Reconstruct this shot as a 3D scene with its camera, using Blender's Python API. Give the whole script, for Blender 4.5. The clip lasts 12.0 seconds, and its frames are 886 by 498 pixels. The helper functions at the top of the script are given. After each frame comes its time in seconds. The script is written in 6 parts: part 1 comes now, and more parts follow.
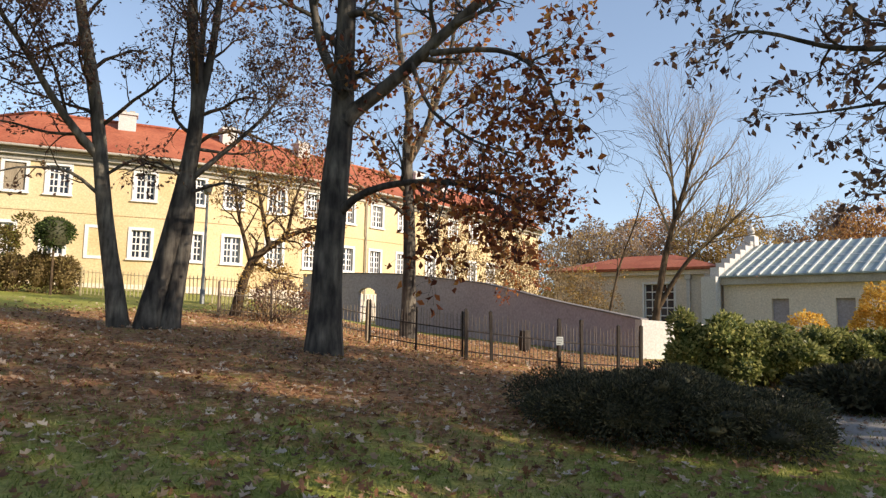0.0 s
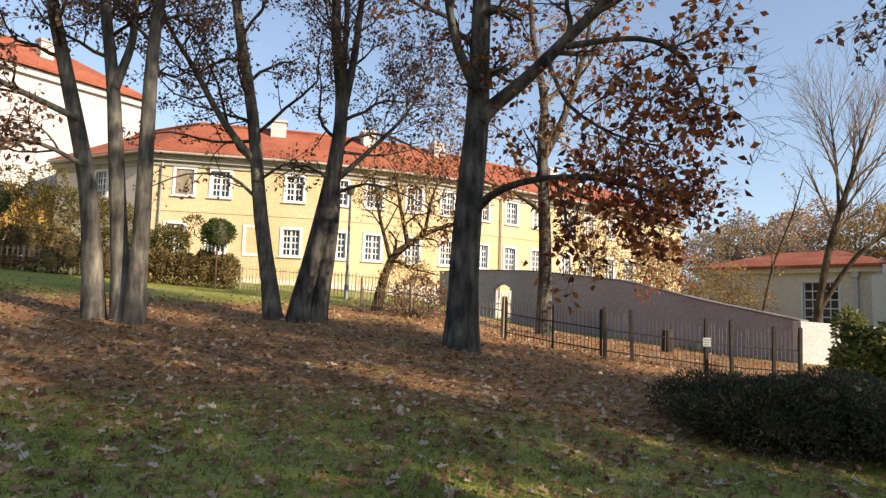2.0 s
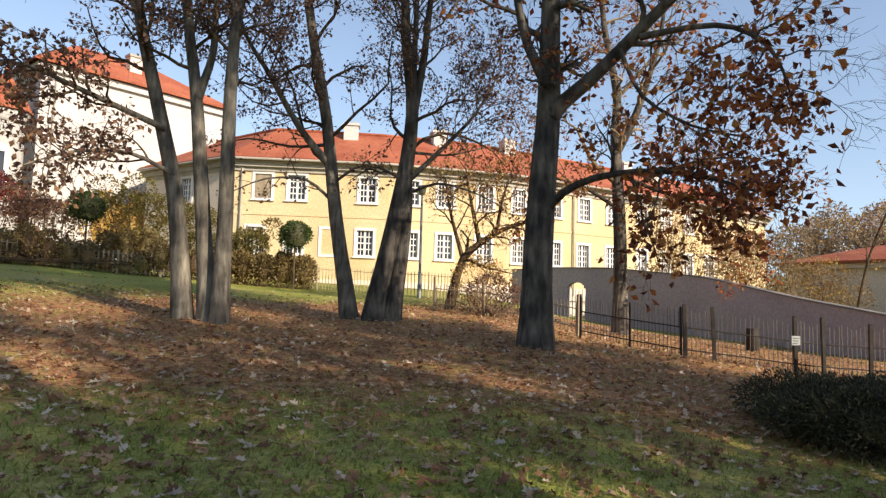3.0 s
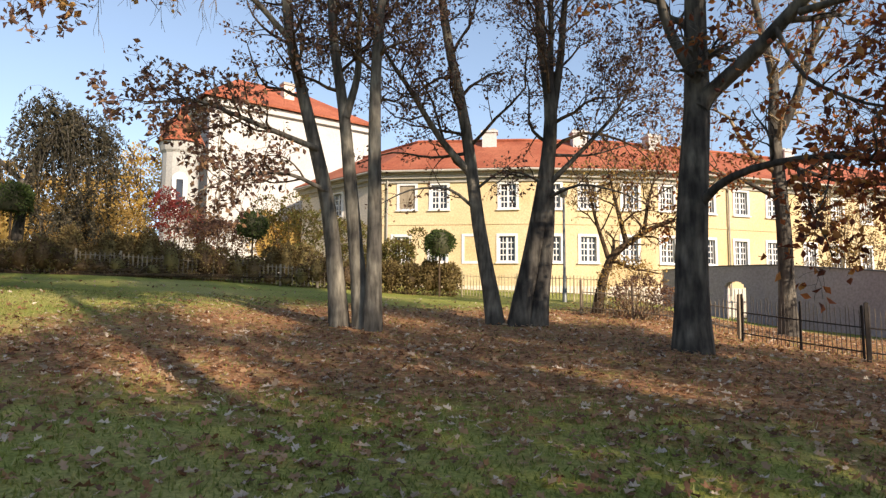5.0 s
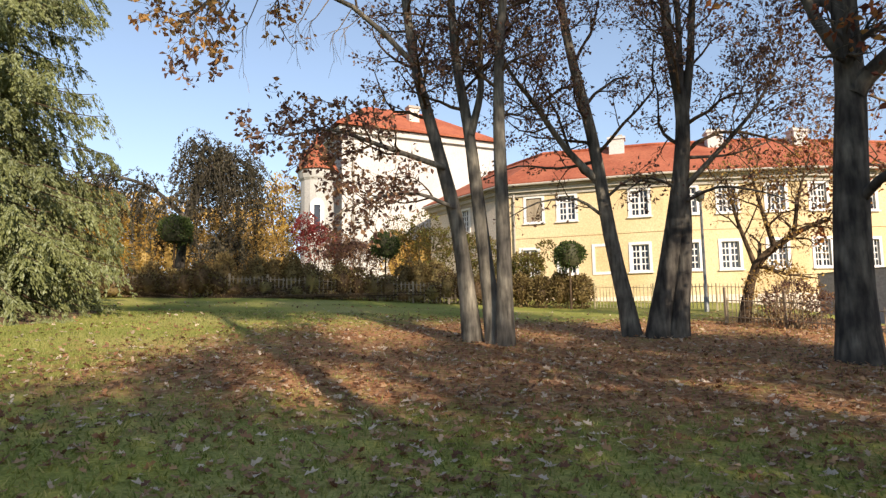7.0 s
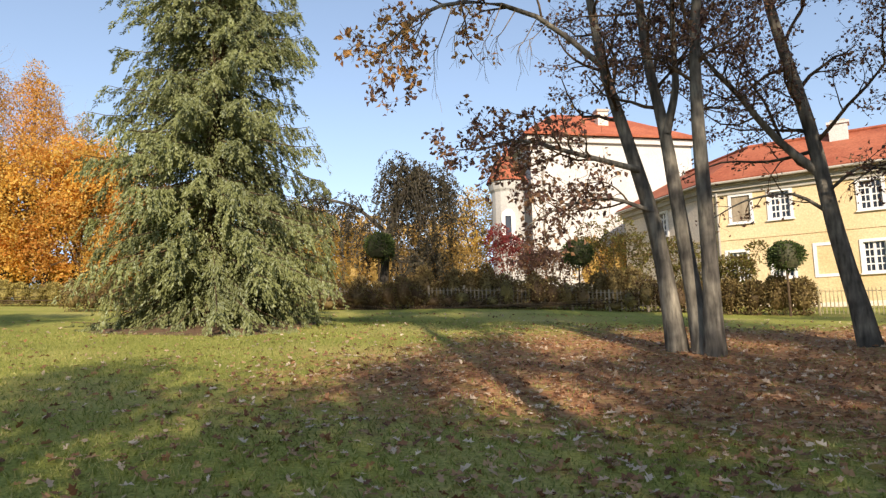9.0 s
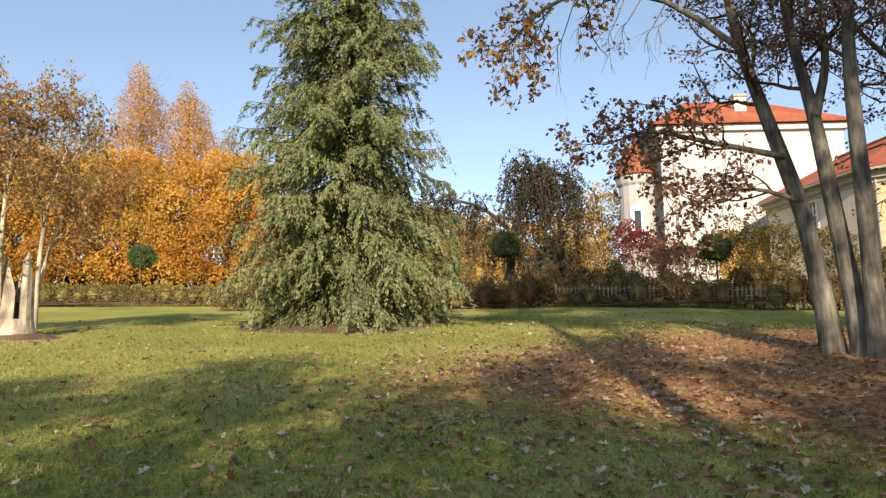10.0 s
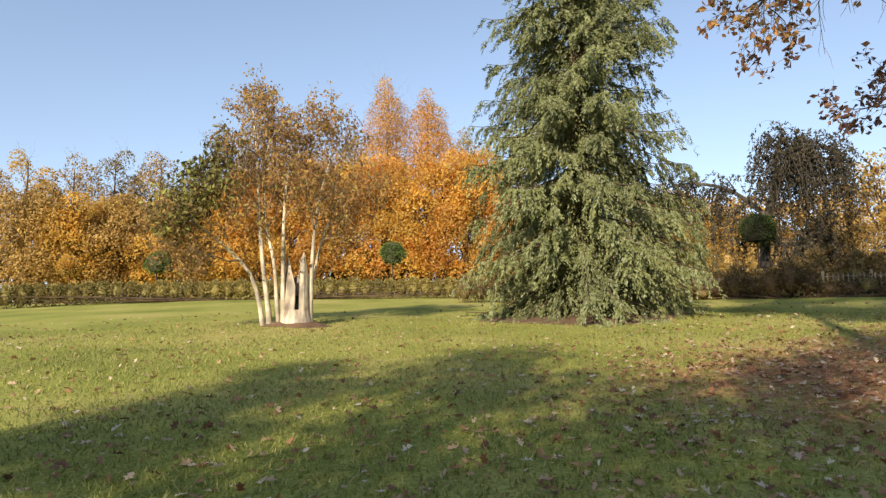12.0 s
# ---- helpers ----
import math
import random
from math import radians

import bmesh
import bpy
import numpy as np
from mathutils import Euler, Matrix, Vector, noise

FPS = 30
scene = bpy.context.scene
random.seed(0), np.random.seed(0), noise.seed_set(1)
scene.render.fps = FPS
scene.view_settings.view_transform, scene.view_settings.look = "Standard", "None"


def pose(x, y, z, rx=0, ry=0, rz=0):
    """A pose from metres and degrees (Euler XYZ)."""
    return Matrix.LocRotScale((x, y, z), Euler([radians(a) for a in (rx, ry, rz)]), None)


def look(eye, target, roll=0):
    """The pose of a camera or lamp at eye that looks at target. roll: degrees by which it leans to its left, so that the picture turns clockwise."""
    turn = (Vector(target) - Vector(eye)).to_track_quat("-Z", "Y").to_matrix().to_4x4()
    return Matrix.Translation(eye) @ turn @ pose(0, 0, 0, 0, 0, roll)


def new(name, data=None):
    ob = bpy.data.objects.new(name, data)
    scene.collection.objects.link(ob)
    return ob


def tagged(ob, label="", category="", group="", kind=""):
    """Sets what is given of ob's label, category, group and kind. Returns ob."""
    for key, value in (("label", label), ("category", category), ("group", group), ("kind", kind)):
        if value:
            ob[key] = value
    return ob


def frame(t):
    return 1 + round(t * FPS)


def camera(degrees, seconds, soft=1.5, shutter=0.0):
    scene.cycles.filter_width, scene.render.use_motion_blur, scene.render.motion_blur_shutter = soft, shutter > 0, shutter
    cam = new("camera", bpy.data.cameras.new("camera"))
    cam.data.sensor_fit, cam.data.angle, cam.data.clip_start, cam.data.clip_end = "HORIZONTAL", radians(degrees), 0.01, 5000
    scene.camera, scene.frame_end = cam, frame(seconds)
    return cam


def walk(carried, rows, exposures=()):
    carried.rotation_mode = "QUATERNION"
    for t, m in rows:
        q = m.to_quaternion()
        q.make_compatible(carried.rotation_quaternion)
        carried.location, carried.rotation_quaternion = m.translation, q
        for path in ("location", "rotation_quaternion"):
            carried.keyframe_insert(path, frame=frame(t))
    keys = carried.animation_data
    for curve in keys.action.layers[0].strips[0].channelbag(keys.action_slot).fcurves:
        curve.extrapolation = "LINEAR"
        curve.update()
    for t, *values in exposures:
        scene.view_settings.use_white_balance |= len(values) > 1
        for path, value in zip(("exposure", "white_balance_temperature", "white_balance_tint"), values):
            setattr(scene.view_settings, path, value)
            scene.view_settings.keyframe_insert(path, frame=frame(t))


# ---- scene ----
cam = camera(67.6, 12.0, soft=1.35)
walk(cam, [
    (0.0, pose(-0.000, -0.000, 1.6, 95.85, -0.99, 0.02)),
    (0.5, pose(-0.010, -0.000, 1.6, 95.77, -1.21, 2.76)),
    (1.0, pose(-0.019, -0.001, 1.6, 95.66, -1.54, 5.56)),
    (1.5, pose(-0.030, -0.002, 1.6, 95.46, -1.73, 8.66)),
    (2.0, pose(-0.040, -0.004, 1.6, 95.30, -1.81, 11.57)),
    (2.5, pose(-0.051, -0.007, 1.6, 95.12, -1.70, 14.77)),
    (3.0, pose(-0.061, -0.010, 1.6, 95.00, -1.49, 17.80)),
    (5.0, pose(-0.101, -0.027, 1.6, 95.25, -0.31, 30.19)),
    (5.5, pose(-0.110, -0.033, 1.6, 95.55, 0.01, 33.27)),
    (6.0, pose(-0.117, -0.038, 1.6, 95.89, 0.36, 35.94)),
    (6.5, pose(-0.125, -0.044, 1.6, 96.21, 0.66, 38.56)),
    (8.5, pose(-0.159, -0.079, 1.6, 97.47, 1.22, 52.81)),
    (9.0, pose(-0.170, -0.094, 1.6, 97.64, 1.07, 58.00)),
    (9.5, pose(-0.179, -0.111, 1.6, 97.72, 1.00, 63.66)),
    (10.0, pose(-0.187, -0.128, 1.6, 97.71, 0.78, 68.83)),
    (10.5, pose(-0.192, -0.145, 1.6, 97.62, 0.55, 73.93)),
    (11.0, pose(-0.197, -0.164, 1.6, 97.54, 0.30, 79.50)),
    (11.5, pose(-0.199, -0.180, 1.6, 97.38, 0.16, 84.38)),
    (12.0, pose(-0.200, -0.196, 1.6, 97.11, 0.07, 88.91)),
], [(0.0, 0.79, 7250, 16), (12.0, 0.79, 7250, 16)])

# ---- light ----
SUN = Vector((0.92, -0.39, 0.47)).normalized()
sun_data = bpy.data.lights.new("sun", "SUN")
sun_data.energy, sun_data.angle, sun_data.color = 4.2, radians(0.6), (1.0, 0.93, 0.80)
sun = new("sun", sun_data)
sun.matrix_world = look(SUN * 80, (0, 0, 0))
world = bpy.data.worlds.new("sky")
scene.world = world
world.use_nodes = True
sky = world.node_tree.nodes.new("ShaderNodeTexSky")
sky.sky_type, sky.sun_disc = "NISHITA", False
sky.sun_elevation, sky.sun_rotation = math.asin(SUN.z), math.atan2(SUN.x, SUN.y)
sky.air_density, sky.dust_density, sky.ozone_density = 1.1, 0.3, 1.1
world.node_tree.nodes["Background"].inputs["Strength"].default_value = 0.15
world.node_tree.links.new(sky.outputs[0], world.node_tree.nodes["Background"].inputs["Color"])
sky_way = world.node_tree.nodes.new("ShaderNodeTexCoord")
sky_lift = world.node_tree.nodes.new("ShaderNodeVectorMath")
sky_lift.operation, sky_lift.inputs[1].default_value = "ADD", (0, 0, 0.11)
sky_unit = world.node_tree.nodes.new("ShaderNodeVectorMath")
sky_unit.operation = "NORMALIZE"
world.node_tree.links.new(sky_way.outputs["Generated"], sky_lift.inputs[0])
world.node_tree.links.new(sky_lift.outputs[0], sky_unit.inputs[0])
world.node_tree.links.new(sky_unit.outputs[0], sky.inputs["Vector"])


# ---- materials ----
def shader(name, rough=0.8, metal=0.0, spec=0.3):
    m = bpy.data.materials.new(name)
    m.use_nodes = True
    b = m.node_tree.nodes["Principled BSDF"]
    b.inputs["Roughness"].default_value, b.inputs["Metallic"].default_value = rough, metal
    b.inputs["Specular IOR Level"].default_value = spec
    return m, m.node_tree.nodes, m.node_tree.links, b


def ramp_of(nodes, links, source, stops):
    r = nodes.new("ShaderNodeValToRGB")
    while len(r.color_ramp.elements) < len(stops):
        r.color_ramp.elements.new(0.5)
    for e, (at, c) in zip(r.color_ramp.elements, stops):
        e.position, e.color = at, (*c, 1)
    links.new(source, r.inputs[0])
    return r


def noise_of(nodes, links, coord, scale, detail=4, squash=(1, 1, 1)):
    mp = nodes.new("ShaderNodeMapping")
    mp.inputs["Scale"].default_value = squash
    links.new(coord, mp.inputs[0])
    n = nodes.new("ShaderNodeTexNoise")
    n.inputs["Scale"].default_value, n.inputs["Detail"].default_value = scale, detail
    links.new(mp.outputs[0], n.inputs["Vector"])
    return n


def mixed(nodes, links, fac, a, b, how="MIX"):
    m = nodes.new("ShaderNodeMix")
    m.data_type, m.blend_type = "RGBA", how
    for v, s in ((fac, m.inputs[0]), (a, m.inputs[6]), (b, m.inputs[7])):
        if isinstance(v, (int, float)):
            s.default_value = v
        elif isinstance(v, tuple):
            s.default_value = (*v, 1)
        else:
            links.new(v, s)
    return m.outputs[2]


def plain(name, a, b, scale=3.0, fine=40.0, rough=0.8, metal=0.0, bump=0.2, squash=(1, 1, 1), spec=0.3, depth=0.02):
    """Two colours in soft blotches, with a finer grain and relief."""
    m, nodes, links, bsdf = shader(name, rough, metal, spec)
    tc = nodes.new("ShaderNodeTexCoord").outputs["Object"]
    n1 = noise_of(nodes, links, tc, scale, 5, squash)
    n2 = noise_of(nodes, links, tc, fine, 3, squash)
    r = ramp_of(nodes, links, n1.outputs[0], [(0.3, a), (0.7, b)])
    g = ramp_of(nodes, links, n2.outputs[0], [(0.25, (0.72, 0.72, 0.72)), (0.75, (1.1, 1.1, 1.1))])
    links.new(mixed(nodes, links, 1.0, r.outputs[0], g.outputs[0], "MULTIPLY"), bsdf.inputs["Base Color"])
    if bump:
        bp = nodes.new("ShaderNodeBump")
        bp.inputs["Strength"].default_value, bp.inputs["Distance"].default_value = bump, depth
        links.new(n2.outputs[0], bp.inputs["Height"])
        links.new(bp.outputs[0], bsdf.inputs["Normal"])
    return m


def leafy(name, stops, rough=0.6, glow=0.35):
    """Leaves whose colour differs from leaf to leaf and lets some light through."""
    m, nodes, links, bsdf = shader(name, rough, 0, 0.25)
    isl = nodes.new("ShaderNodeNewGeometry").outputs["Random Per Island"]
    r = ramp_of(nodes, links, isl, stops)
    tc = nodes.new("ShaderNodeTexCoord").outputs["Object"]
    n = noise_of(nodes, links, tc, 0.35, 3)
    g = ramp_of(nodes, links, n.outputs[0], [(0.3, (0.7, 0.7, 0.72)), (0.7, (1.15, 1.12, 1.05))])
    c = mixed(nodes, links, 1.0, r.outputs[0], g.outputs[0], "MULTIPLY")
    links.new(c, bsdf.inputs["Base Color"])
    t = nodes.new("ShaderNodeBsdfTranslucent")
    links.new(c, t.inputs["Color"])
    mx = nodes.new("ShaderNodeMixShader")
    mx.inputs[0].default_value = glow
    links.new(bsdf.outputs[0], mx.inputs[1])
    links.new(t.outputs[0], mx.inputs[2])
    links.new(mx.outputs[0], nodes["Material Output"].inputs["Surface"])
    return m


def bark(name, dark, light, scale=9.0):
    m, nodes, links, bsdf = shader(name, 0.9, 0, 0.15)
    tc = nodes.new("ShaderNodeTexCoord").outputs["Object"]
    n1 = noise_of(nodes, links, tc, scale, 6, (1, 1, 0.22))
    n2 = noise_of(nodes, links, tc, 1.6, 5)
    r = ramp_of(nodes, links, n1.outputs[0], [(0.32, dark), (0.7, light)])
    moss = ramp_of(nodes, links, n2.outputs[0], [(0.4, (0.62, 0.62, 0.62)), (0.65, (1.45, 1.45, 1.35))])
    links.new(mixed(nodes, links, 1.0, r.outputs[0], moss.outputs[0], "MULTIPLY"), bsdf.inputs["Base Color"])
    bp = nodes.new("ShaderNodeBump")
    bp.inputs["Strength"].default_value, bp.inputs["Distance"].default_value = 0.8, 0.04
    links.new(n1.outputs[0], bp.inputs["Height"])
    links.new(bp.outputs[0], bsdf.inputs["Normal"])
    return m


def roof_tiles(name, a, b):
    m, nodes, links, bsdf = shader(name, 0.75, 0, 0.2)
    tc = nodes.new("ShaderNodeTexCoord").outputs["Object"]
    n1 = noise_of(nodes, links, tc, 0.6, 5)
    n2 = noise_of(nodes, links, tc, 7.0, 2)
    r = ramp_of(nodes, links, n1.outputs[0], [(0.3, a), (0.7, b)])
    g = ramp_of(nodes, links, n2.outputs[0], [(0.3, (0.7, 0.7, 0.7)), (0.7, (1.15, 1.15, 1.15))])
    links.new(mixed(nodes, links, 1.0, r.outputs[0], g.outputs[0], "MULTIPLY"), bsdf.inputs["Base Color"])
    w = nodes.new("ShaderNodeTexWave")
    w.bands_direction, w.wave_profile = "Z", "SAW"
    w.inputs["Scale"].default_value, w.inputs["Distortion"].default_value = 2.2, 0.3
    links.new(tc, w.inputs["Vector"])
    bp = nodes.new("ShaderNodeBump")
    bp.inputs["Strength"].default_value, bp.inputs["Distance"].default_value = 0.7, 0.05
    links.new(w.outputs[0], bp.inputs["Height"])
    links.new(bp.outputs[0], bsdf.inputs["Normal"])
    return m


def ground_material():
    """Grass, and leaf litter where the mesh attribute says that leaves lie."""
    m, nodes, links, bsdf = shader("grass and litter", 0.95, 0, 0.1)
    tc = nodes.new("ShaderNodeTexCoord").outputs["Object"]
    big = noise_of(nodes, links, tc, 0.22, 5)
    mid = noise_of(nodes, links, tc, 2.2, 5)
    fine = noise_of(nodes, links, tc, 22, 4)
    grass = ramp_of(nodes, links, big.outputs[0], [(0.3, (0.168, 0.192, 0.043)), (0.5, (0.268, 0.275, 0.07)), (0.7, (0.375, 0.33, 0.118))])
    gf = ramp_of(nodes, links, fine.outputs[0], [(0.3, (0.62, 0.66, 0.58)), (0.7, (1.3, 1.25, 1.2))])
    g = mixed(nodes, links, 1.0, grass.outputs[0], gf.outputs[0], "MULTIPLY")
    vor = nodes.new("ShaderNodeTexVoronoi")
    vor.inputs["Scale"].default_value = 15.0
    links.new(tc, vor.inputs["Vector"])
    leaf = ramp_of(nodes, links, vor.outputs["Color"], [(0.1, (0.2, 0.086, 0.044)), (0.5, (0.35, 0.168, 0.08)), (0.9, (0.47, 0.265, 0.14))])
    att = nodes.new("ShaderNodeAttribute")
    att.attribute_name = "litter"
    add = nodes.new("ShaderNodeMath")
    add.operation = "ADD"
    links.new(att.outputs["Fac"], add.inputs[0])
    sh = nodes.new("ShaderNodeMath")
    sh.operation = "MULTIPLY_ADD"
    sh.inputs[1].default_value, sh.inputs[2].default_value = 1.7, -0.85
    links.new(mid.outputs[0], sh.inputs[0])
    links.new(sh.outputs[0], add.inputs[1])
    k = ramp_of(nodes, links, add.outputs[0], [(0.3, (0, 0, 0)), (1.1, (1, 1, 1))])
    links.new(mixed(nodes, links, k.outputs[0], g, leaf.outputs[0]), bsdf.inputs["Base Color"])
    bp = nodes.new("ShaderNodeBump")
    bp.inputs["Strength"].default_value, bp.inputs["Distance"].default_value = 0.7, 0.05
    links.new(fine.outputs[0], bp.inputs["Height"])
    links.new(bp.outputs[0], bsdf.inputs["Normal"])
    return m


GROUND = ground_material()
YELLOW = plain("yellow render", (0.61, 0.445, 0.235), (0.69, 0.55, 0.34), 0.25, 12, 0.9, bump=0.1)
CREAM = plain("cream render", (0.66, 0.56, 0.45), (0.74, 0.64, 0.53), 0.3, 12, 0.9, bump=0.1)
GREYWALL = plain("grey render", (0.34, 0.298, 0.312), (0.43, 0.38, 0.395), 0.4, 10, 0.9, bump=0.15)
WHITE = plain("white lime wash", (0.51, 0.485, 0.45), (0.58, 0.555, 0.52), 0.5, 14, 0.85, bump=0.1)
TRIM = plain("white paint", (0.7, 0.68, 0.65), (0.76, 0.74, 0.71), 2, 30, 0.6, bump=0.05)
STONE = plain("weathered cornice", (0.34, 0.31, 0.26), (0.46, 0.42, 0.36), 1.2, 15, 0.9)
COPING = plain("dark coping", (0.13, 0.12, 0.115), (0.24, 0.22, 0.205), 1.5, 18, 0.9)
RED = roof_tiles("red roof tiles", (0.3, 0.08, 0.042), (0.42, 0.135, 0.072))
ZINC = plain("patinated sheet roof", (0.25, 0.31, 0.29), (0.36, 0.42, 0.4), 0.7, 9, 0.45, 0.5, 0.05)
SEAM = plain("pale sheet seam", (0.5, 0.54, 0.52), (0.62, 0.65, 0.63), 2, 20, 0.5, 0.3, 0.05)
IRON = plain("rusty iron", (0.026, 0.022, 0.02), (0.062, 0.048, 0.038), 6, 60, 0.7, 0.4)
BOARD = plain("weathered board", (0.24, 0.19, 0.13), (0.38, 0.31, 0.22), 3, 30, 0.9, squash=(1, 1, 0.15))
PALE = plain("pale painted slat", (0.5, 0.42, 0.24), (0.62, 0.52, 0.32), 3, 30, 0.85)
PATH = plain("gravel", (0.26, 0.23, 0.2), (0.36, 0.33, 0.29), 1.5, 60, 0.95, bump=0.6)
EARTH = plain("bare earth", (0.10, 0.06, 0.035), (0.2, 0.12, 0.07), 2.5, 30, 0.95, bump=0.8)
LAMP = plain("painted steel", (0.16, 0.17, 0.16), (0.22, 0.23, 0.22), 3, 30, 0.5, 0.5)
DARKBARK = bark("dark oak bark", (0.042, 0.036, 0.032), (0.135, 0.118, 0.1))
GREYBARK = bark("grey maple bark", (0.062, 0.055, 0.047), (0.21, 0.188, 0.158))
PALEBARK = bark("pale smooth bark", (0.32, 0.27, 0.19), (0.58, 0.51, 0.39), 6)
LARCHBARK = bark("mauve grey larch bark", (0.16, 0.12, 0.11), (0.34, 0.28, 0.26), 5)
TWIG = bark("brown twig bark", (0.05, 0.033, 0.022), (0.14, 0.095, 0.06), 20)
PALETWIG = bark("straw twig bark", (0.17, 0.12, 0.075), (0.32, 0.24, 0.15), 20)
RUST = leafy("rust brown leaves", [(0.1, (0.12, 0.04, 0.026)), (0.45, (0.32, 0.1, 0.042)), (0.8, (0.44, 0.16, 0.05)), (0.97, (0.52, 0.27, 0.08))], 0.6, 0.5)
AMBER = leafy("amber brown leaves", [(0.1, (0.28, 0.12, 0.05)), (0.5, (0.5, 0.25, 0.09)), (0.9, (0.64, 0.38, 0.14))], 0.6, 0.55)
HAZY = leafy("pale grey brown leaves", [(0.1, (0.22, 0.16, 0.13)), (0.5, (0.34, 0.25, 0.19)), (0.9, (0.45, 0.32, 0.17))], 0.6, 0.5)
DULL = leafy("withered brown leaves", [(0.1, (0.11, 0.062, 0.055)), (0.5, (0.2, 0.112, 0.088)), (0.9, (0.34, 0.2, 0.11))], 0.6, 0.45)
GOLD = leafy("golden leaves", [(0.1, (0.56, 0.32, 0.06)), (0.5, (0.74, 0.46, 0.1)), (0.9, (0.82, 0.61, 0.19))], 0.6, 0.6)
ORANGE = leafy("orange leaves", [(0.1, (0.54, 0.25, 0.055)), (0.5, (0.74, 0.4, 0.1)), (0.9, (0.82, 0.54, 0.17))], 0.6, 0.6)
OCHRE = leafy("ochre leaves", [(0.1, (0.25, 0.15, 0.045)), (0.5, (0.42, 0.26, 0.075)), (0.9, (0.55, 0.38, 0.13))])
TAN = leafy("tan shrub leaves", [(0.1, (0.18, 0.115, 0.06)), (0.5, (0.3, 0.2, 0.105)), (0.9, (0.4, 0.29, 0.15))])
HEDGE = leafy("olive hedge leaves", [(0.1, (0.12, 0.08, 0.036)), (0.5, (0.22, 0.155, 0.065)), (0.9, (0.34, 0.27, 0.11))])
VINE = leafy("brown vine leaves", [(0.1, (0.12, 0.075, 0.04)), (0.5, (0.22, 0.14, 0.07)), (0.9, (0.3, 0.25, 0.09))])
LIME = leafy("yellow green hedge leaves", [(0.1, (0.2, 0.16, 0.05)), (0.5, (0.32, 0.26, 0.085)), (0.9, (0.44, 0.38, 0.13))])
PALEIRON = plain("weathered iron picket", (0.09, 0.075, 0.062), (0.17, 0.14, 0.115), 6, 60, 0.7, 0.2)
OLIVE = leafy("olive and brown leaves", [(0.1, (0.10, 0.09, 0.025)), (0.5, (0.17, 0.11, 0.04)), (0.9, (0.21, 0.21, 0.05))])
GREEN = leafy("dark green leaves and shrub cores", [(0.1, (0.035, 0.055, 0.018)), (0.5, (0.062, 0.095, 0.028)), (0.9, (0.105, 0.145, 0.042))])
SPRAY = leafy("spruce needles", [(0.05, (0.135, 0.155, 0.055)), (0.4, (0.2, 0.225, 0.086)), (0.75, (0.255, 0.28, 0.128)), (0.97, (0.31, 0.35, 0.22))], 0.6, 0.25)
LAUREL = leafy("glossy evergreen leaves", [(0.1, (0.1, 0.125, 0.036)), (0.5, (0.24, 0.262, 0.082)), (0.92, (0.48, 0.46, 0.18))], 0.45, 0.4)
SHADEWALL = plain("grey render with shade in its tone", (0.42, 0.4, 0.37), (0.52, 0.5, 0.46), 0.4, 12, 0.9, bump=0.1)
OLDWOOD = bark("grey torn wood", (0.24, 0.19, 0.14), (0.58, 0.51, 0.4), 7)
CRIMSON = leafy("crimson leaves", [(0.1, (0.16, 0.025, 0.03)), (0.5, (0.28, 0.045, 0.045)), (0.9, (0.36, 0.09, 0.06))])
JUNIPER = leafy("juniper needles", [(0.1, (0.033, 0.034, 0.021)), (0.6, (0.066, 0.066, 0.036)), (0.95, (0.15, 0.13, 0.068))], 0.65, 0.15)
LITTER = leafy("fallen leaves", [(0.05, (0.15, 0.07, 0.04)), (0.35, (0.31, 0.15, 0.075)), (0.7, (0.44, 0.275, 0.155)), (0.97, (0.64, 0.53, 0.42))], 0.6, 0.25)
BLADE = leafy("grass blades", [(0.05, (0.15, 0.188, 0.038)), (0.5, (0.262, 0.288, 0.07)), (0.95, (0.43, 0.395, 0.155))], 0.6, 0.35)


def glass_material():
    m, nodes, links, bsdf = shader("dark window glass", 0.06, 0, 0.6)
    bsdf.inputs["Base Color"].default_value = (0.022, 0.026, 0.035, 1)
    return m


GLASS = glass_material()


# ---- building blocks ----
def bearing(az, el, d):
    """A point seen from the camera's stand at az degrees to the left, el degrees up, d metres off."""
    a = radians(az)
    return Vector((-d * math.sin(a), d * math.cos(a), 1.6 + d * math.tan(radians(el))))


SLOPE_AZ = [-180, -120, -60, -33, -20, -10, -4, 4, 10, 18, 24, 38, 50, 62, 77, 90, 102, 111, 124, 150, 180]
SLOPE = [-0.02, -0.02, 0.0, 0.0, 0.004, 0.022, 0.028, 0.051, 0.07, 0.073, 0.071, 0.08, 0.096, 0.1, 0.095, 0.091, 0.089, 0.085, 0.066, 0.02, -0.02]
CAP_AZ, CAP = [-180, -10, 4, 9, 18, 30, 140, 180], [18, 18, 17, 22, 50, 80, 80, 18]


def gz(x, y):
    """Height of the ground."""
    x, y = np.asarray(x, float), np.asarray(y, float)
    d = np.hypot(x, y) + 1e-6
    az = np.degrees(np.arctan2(-x, y))
    s = sum(np.interp((az + o + 180) % 360 - 180, SLOPE_AZ, SLOPE) for o in (-8, -4, 0, 4, 8)) / 5
    cap = sum(np.interp((az + o + 180) % 360 - 180, CAP_AZ, CAP) for o in (-4, 0, 4)) / 3
    near = d * d / (d + 2)
    z = s * (near ** -4 + cap ** -4.0) ** -0.25
    return z + 0.03 * np.sin(x * 0.9 + 1) * np.sin(y * 0.8) * np.minimum(1, d / 6)


def on_ground(az, d):
    p = bearing(az, 0, d)
    return Vector((p.x, p.y, float(gz(p.x, p.y))))


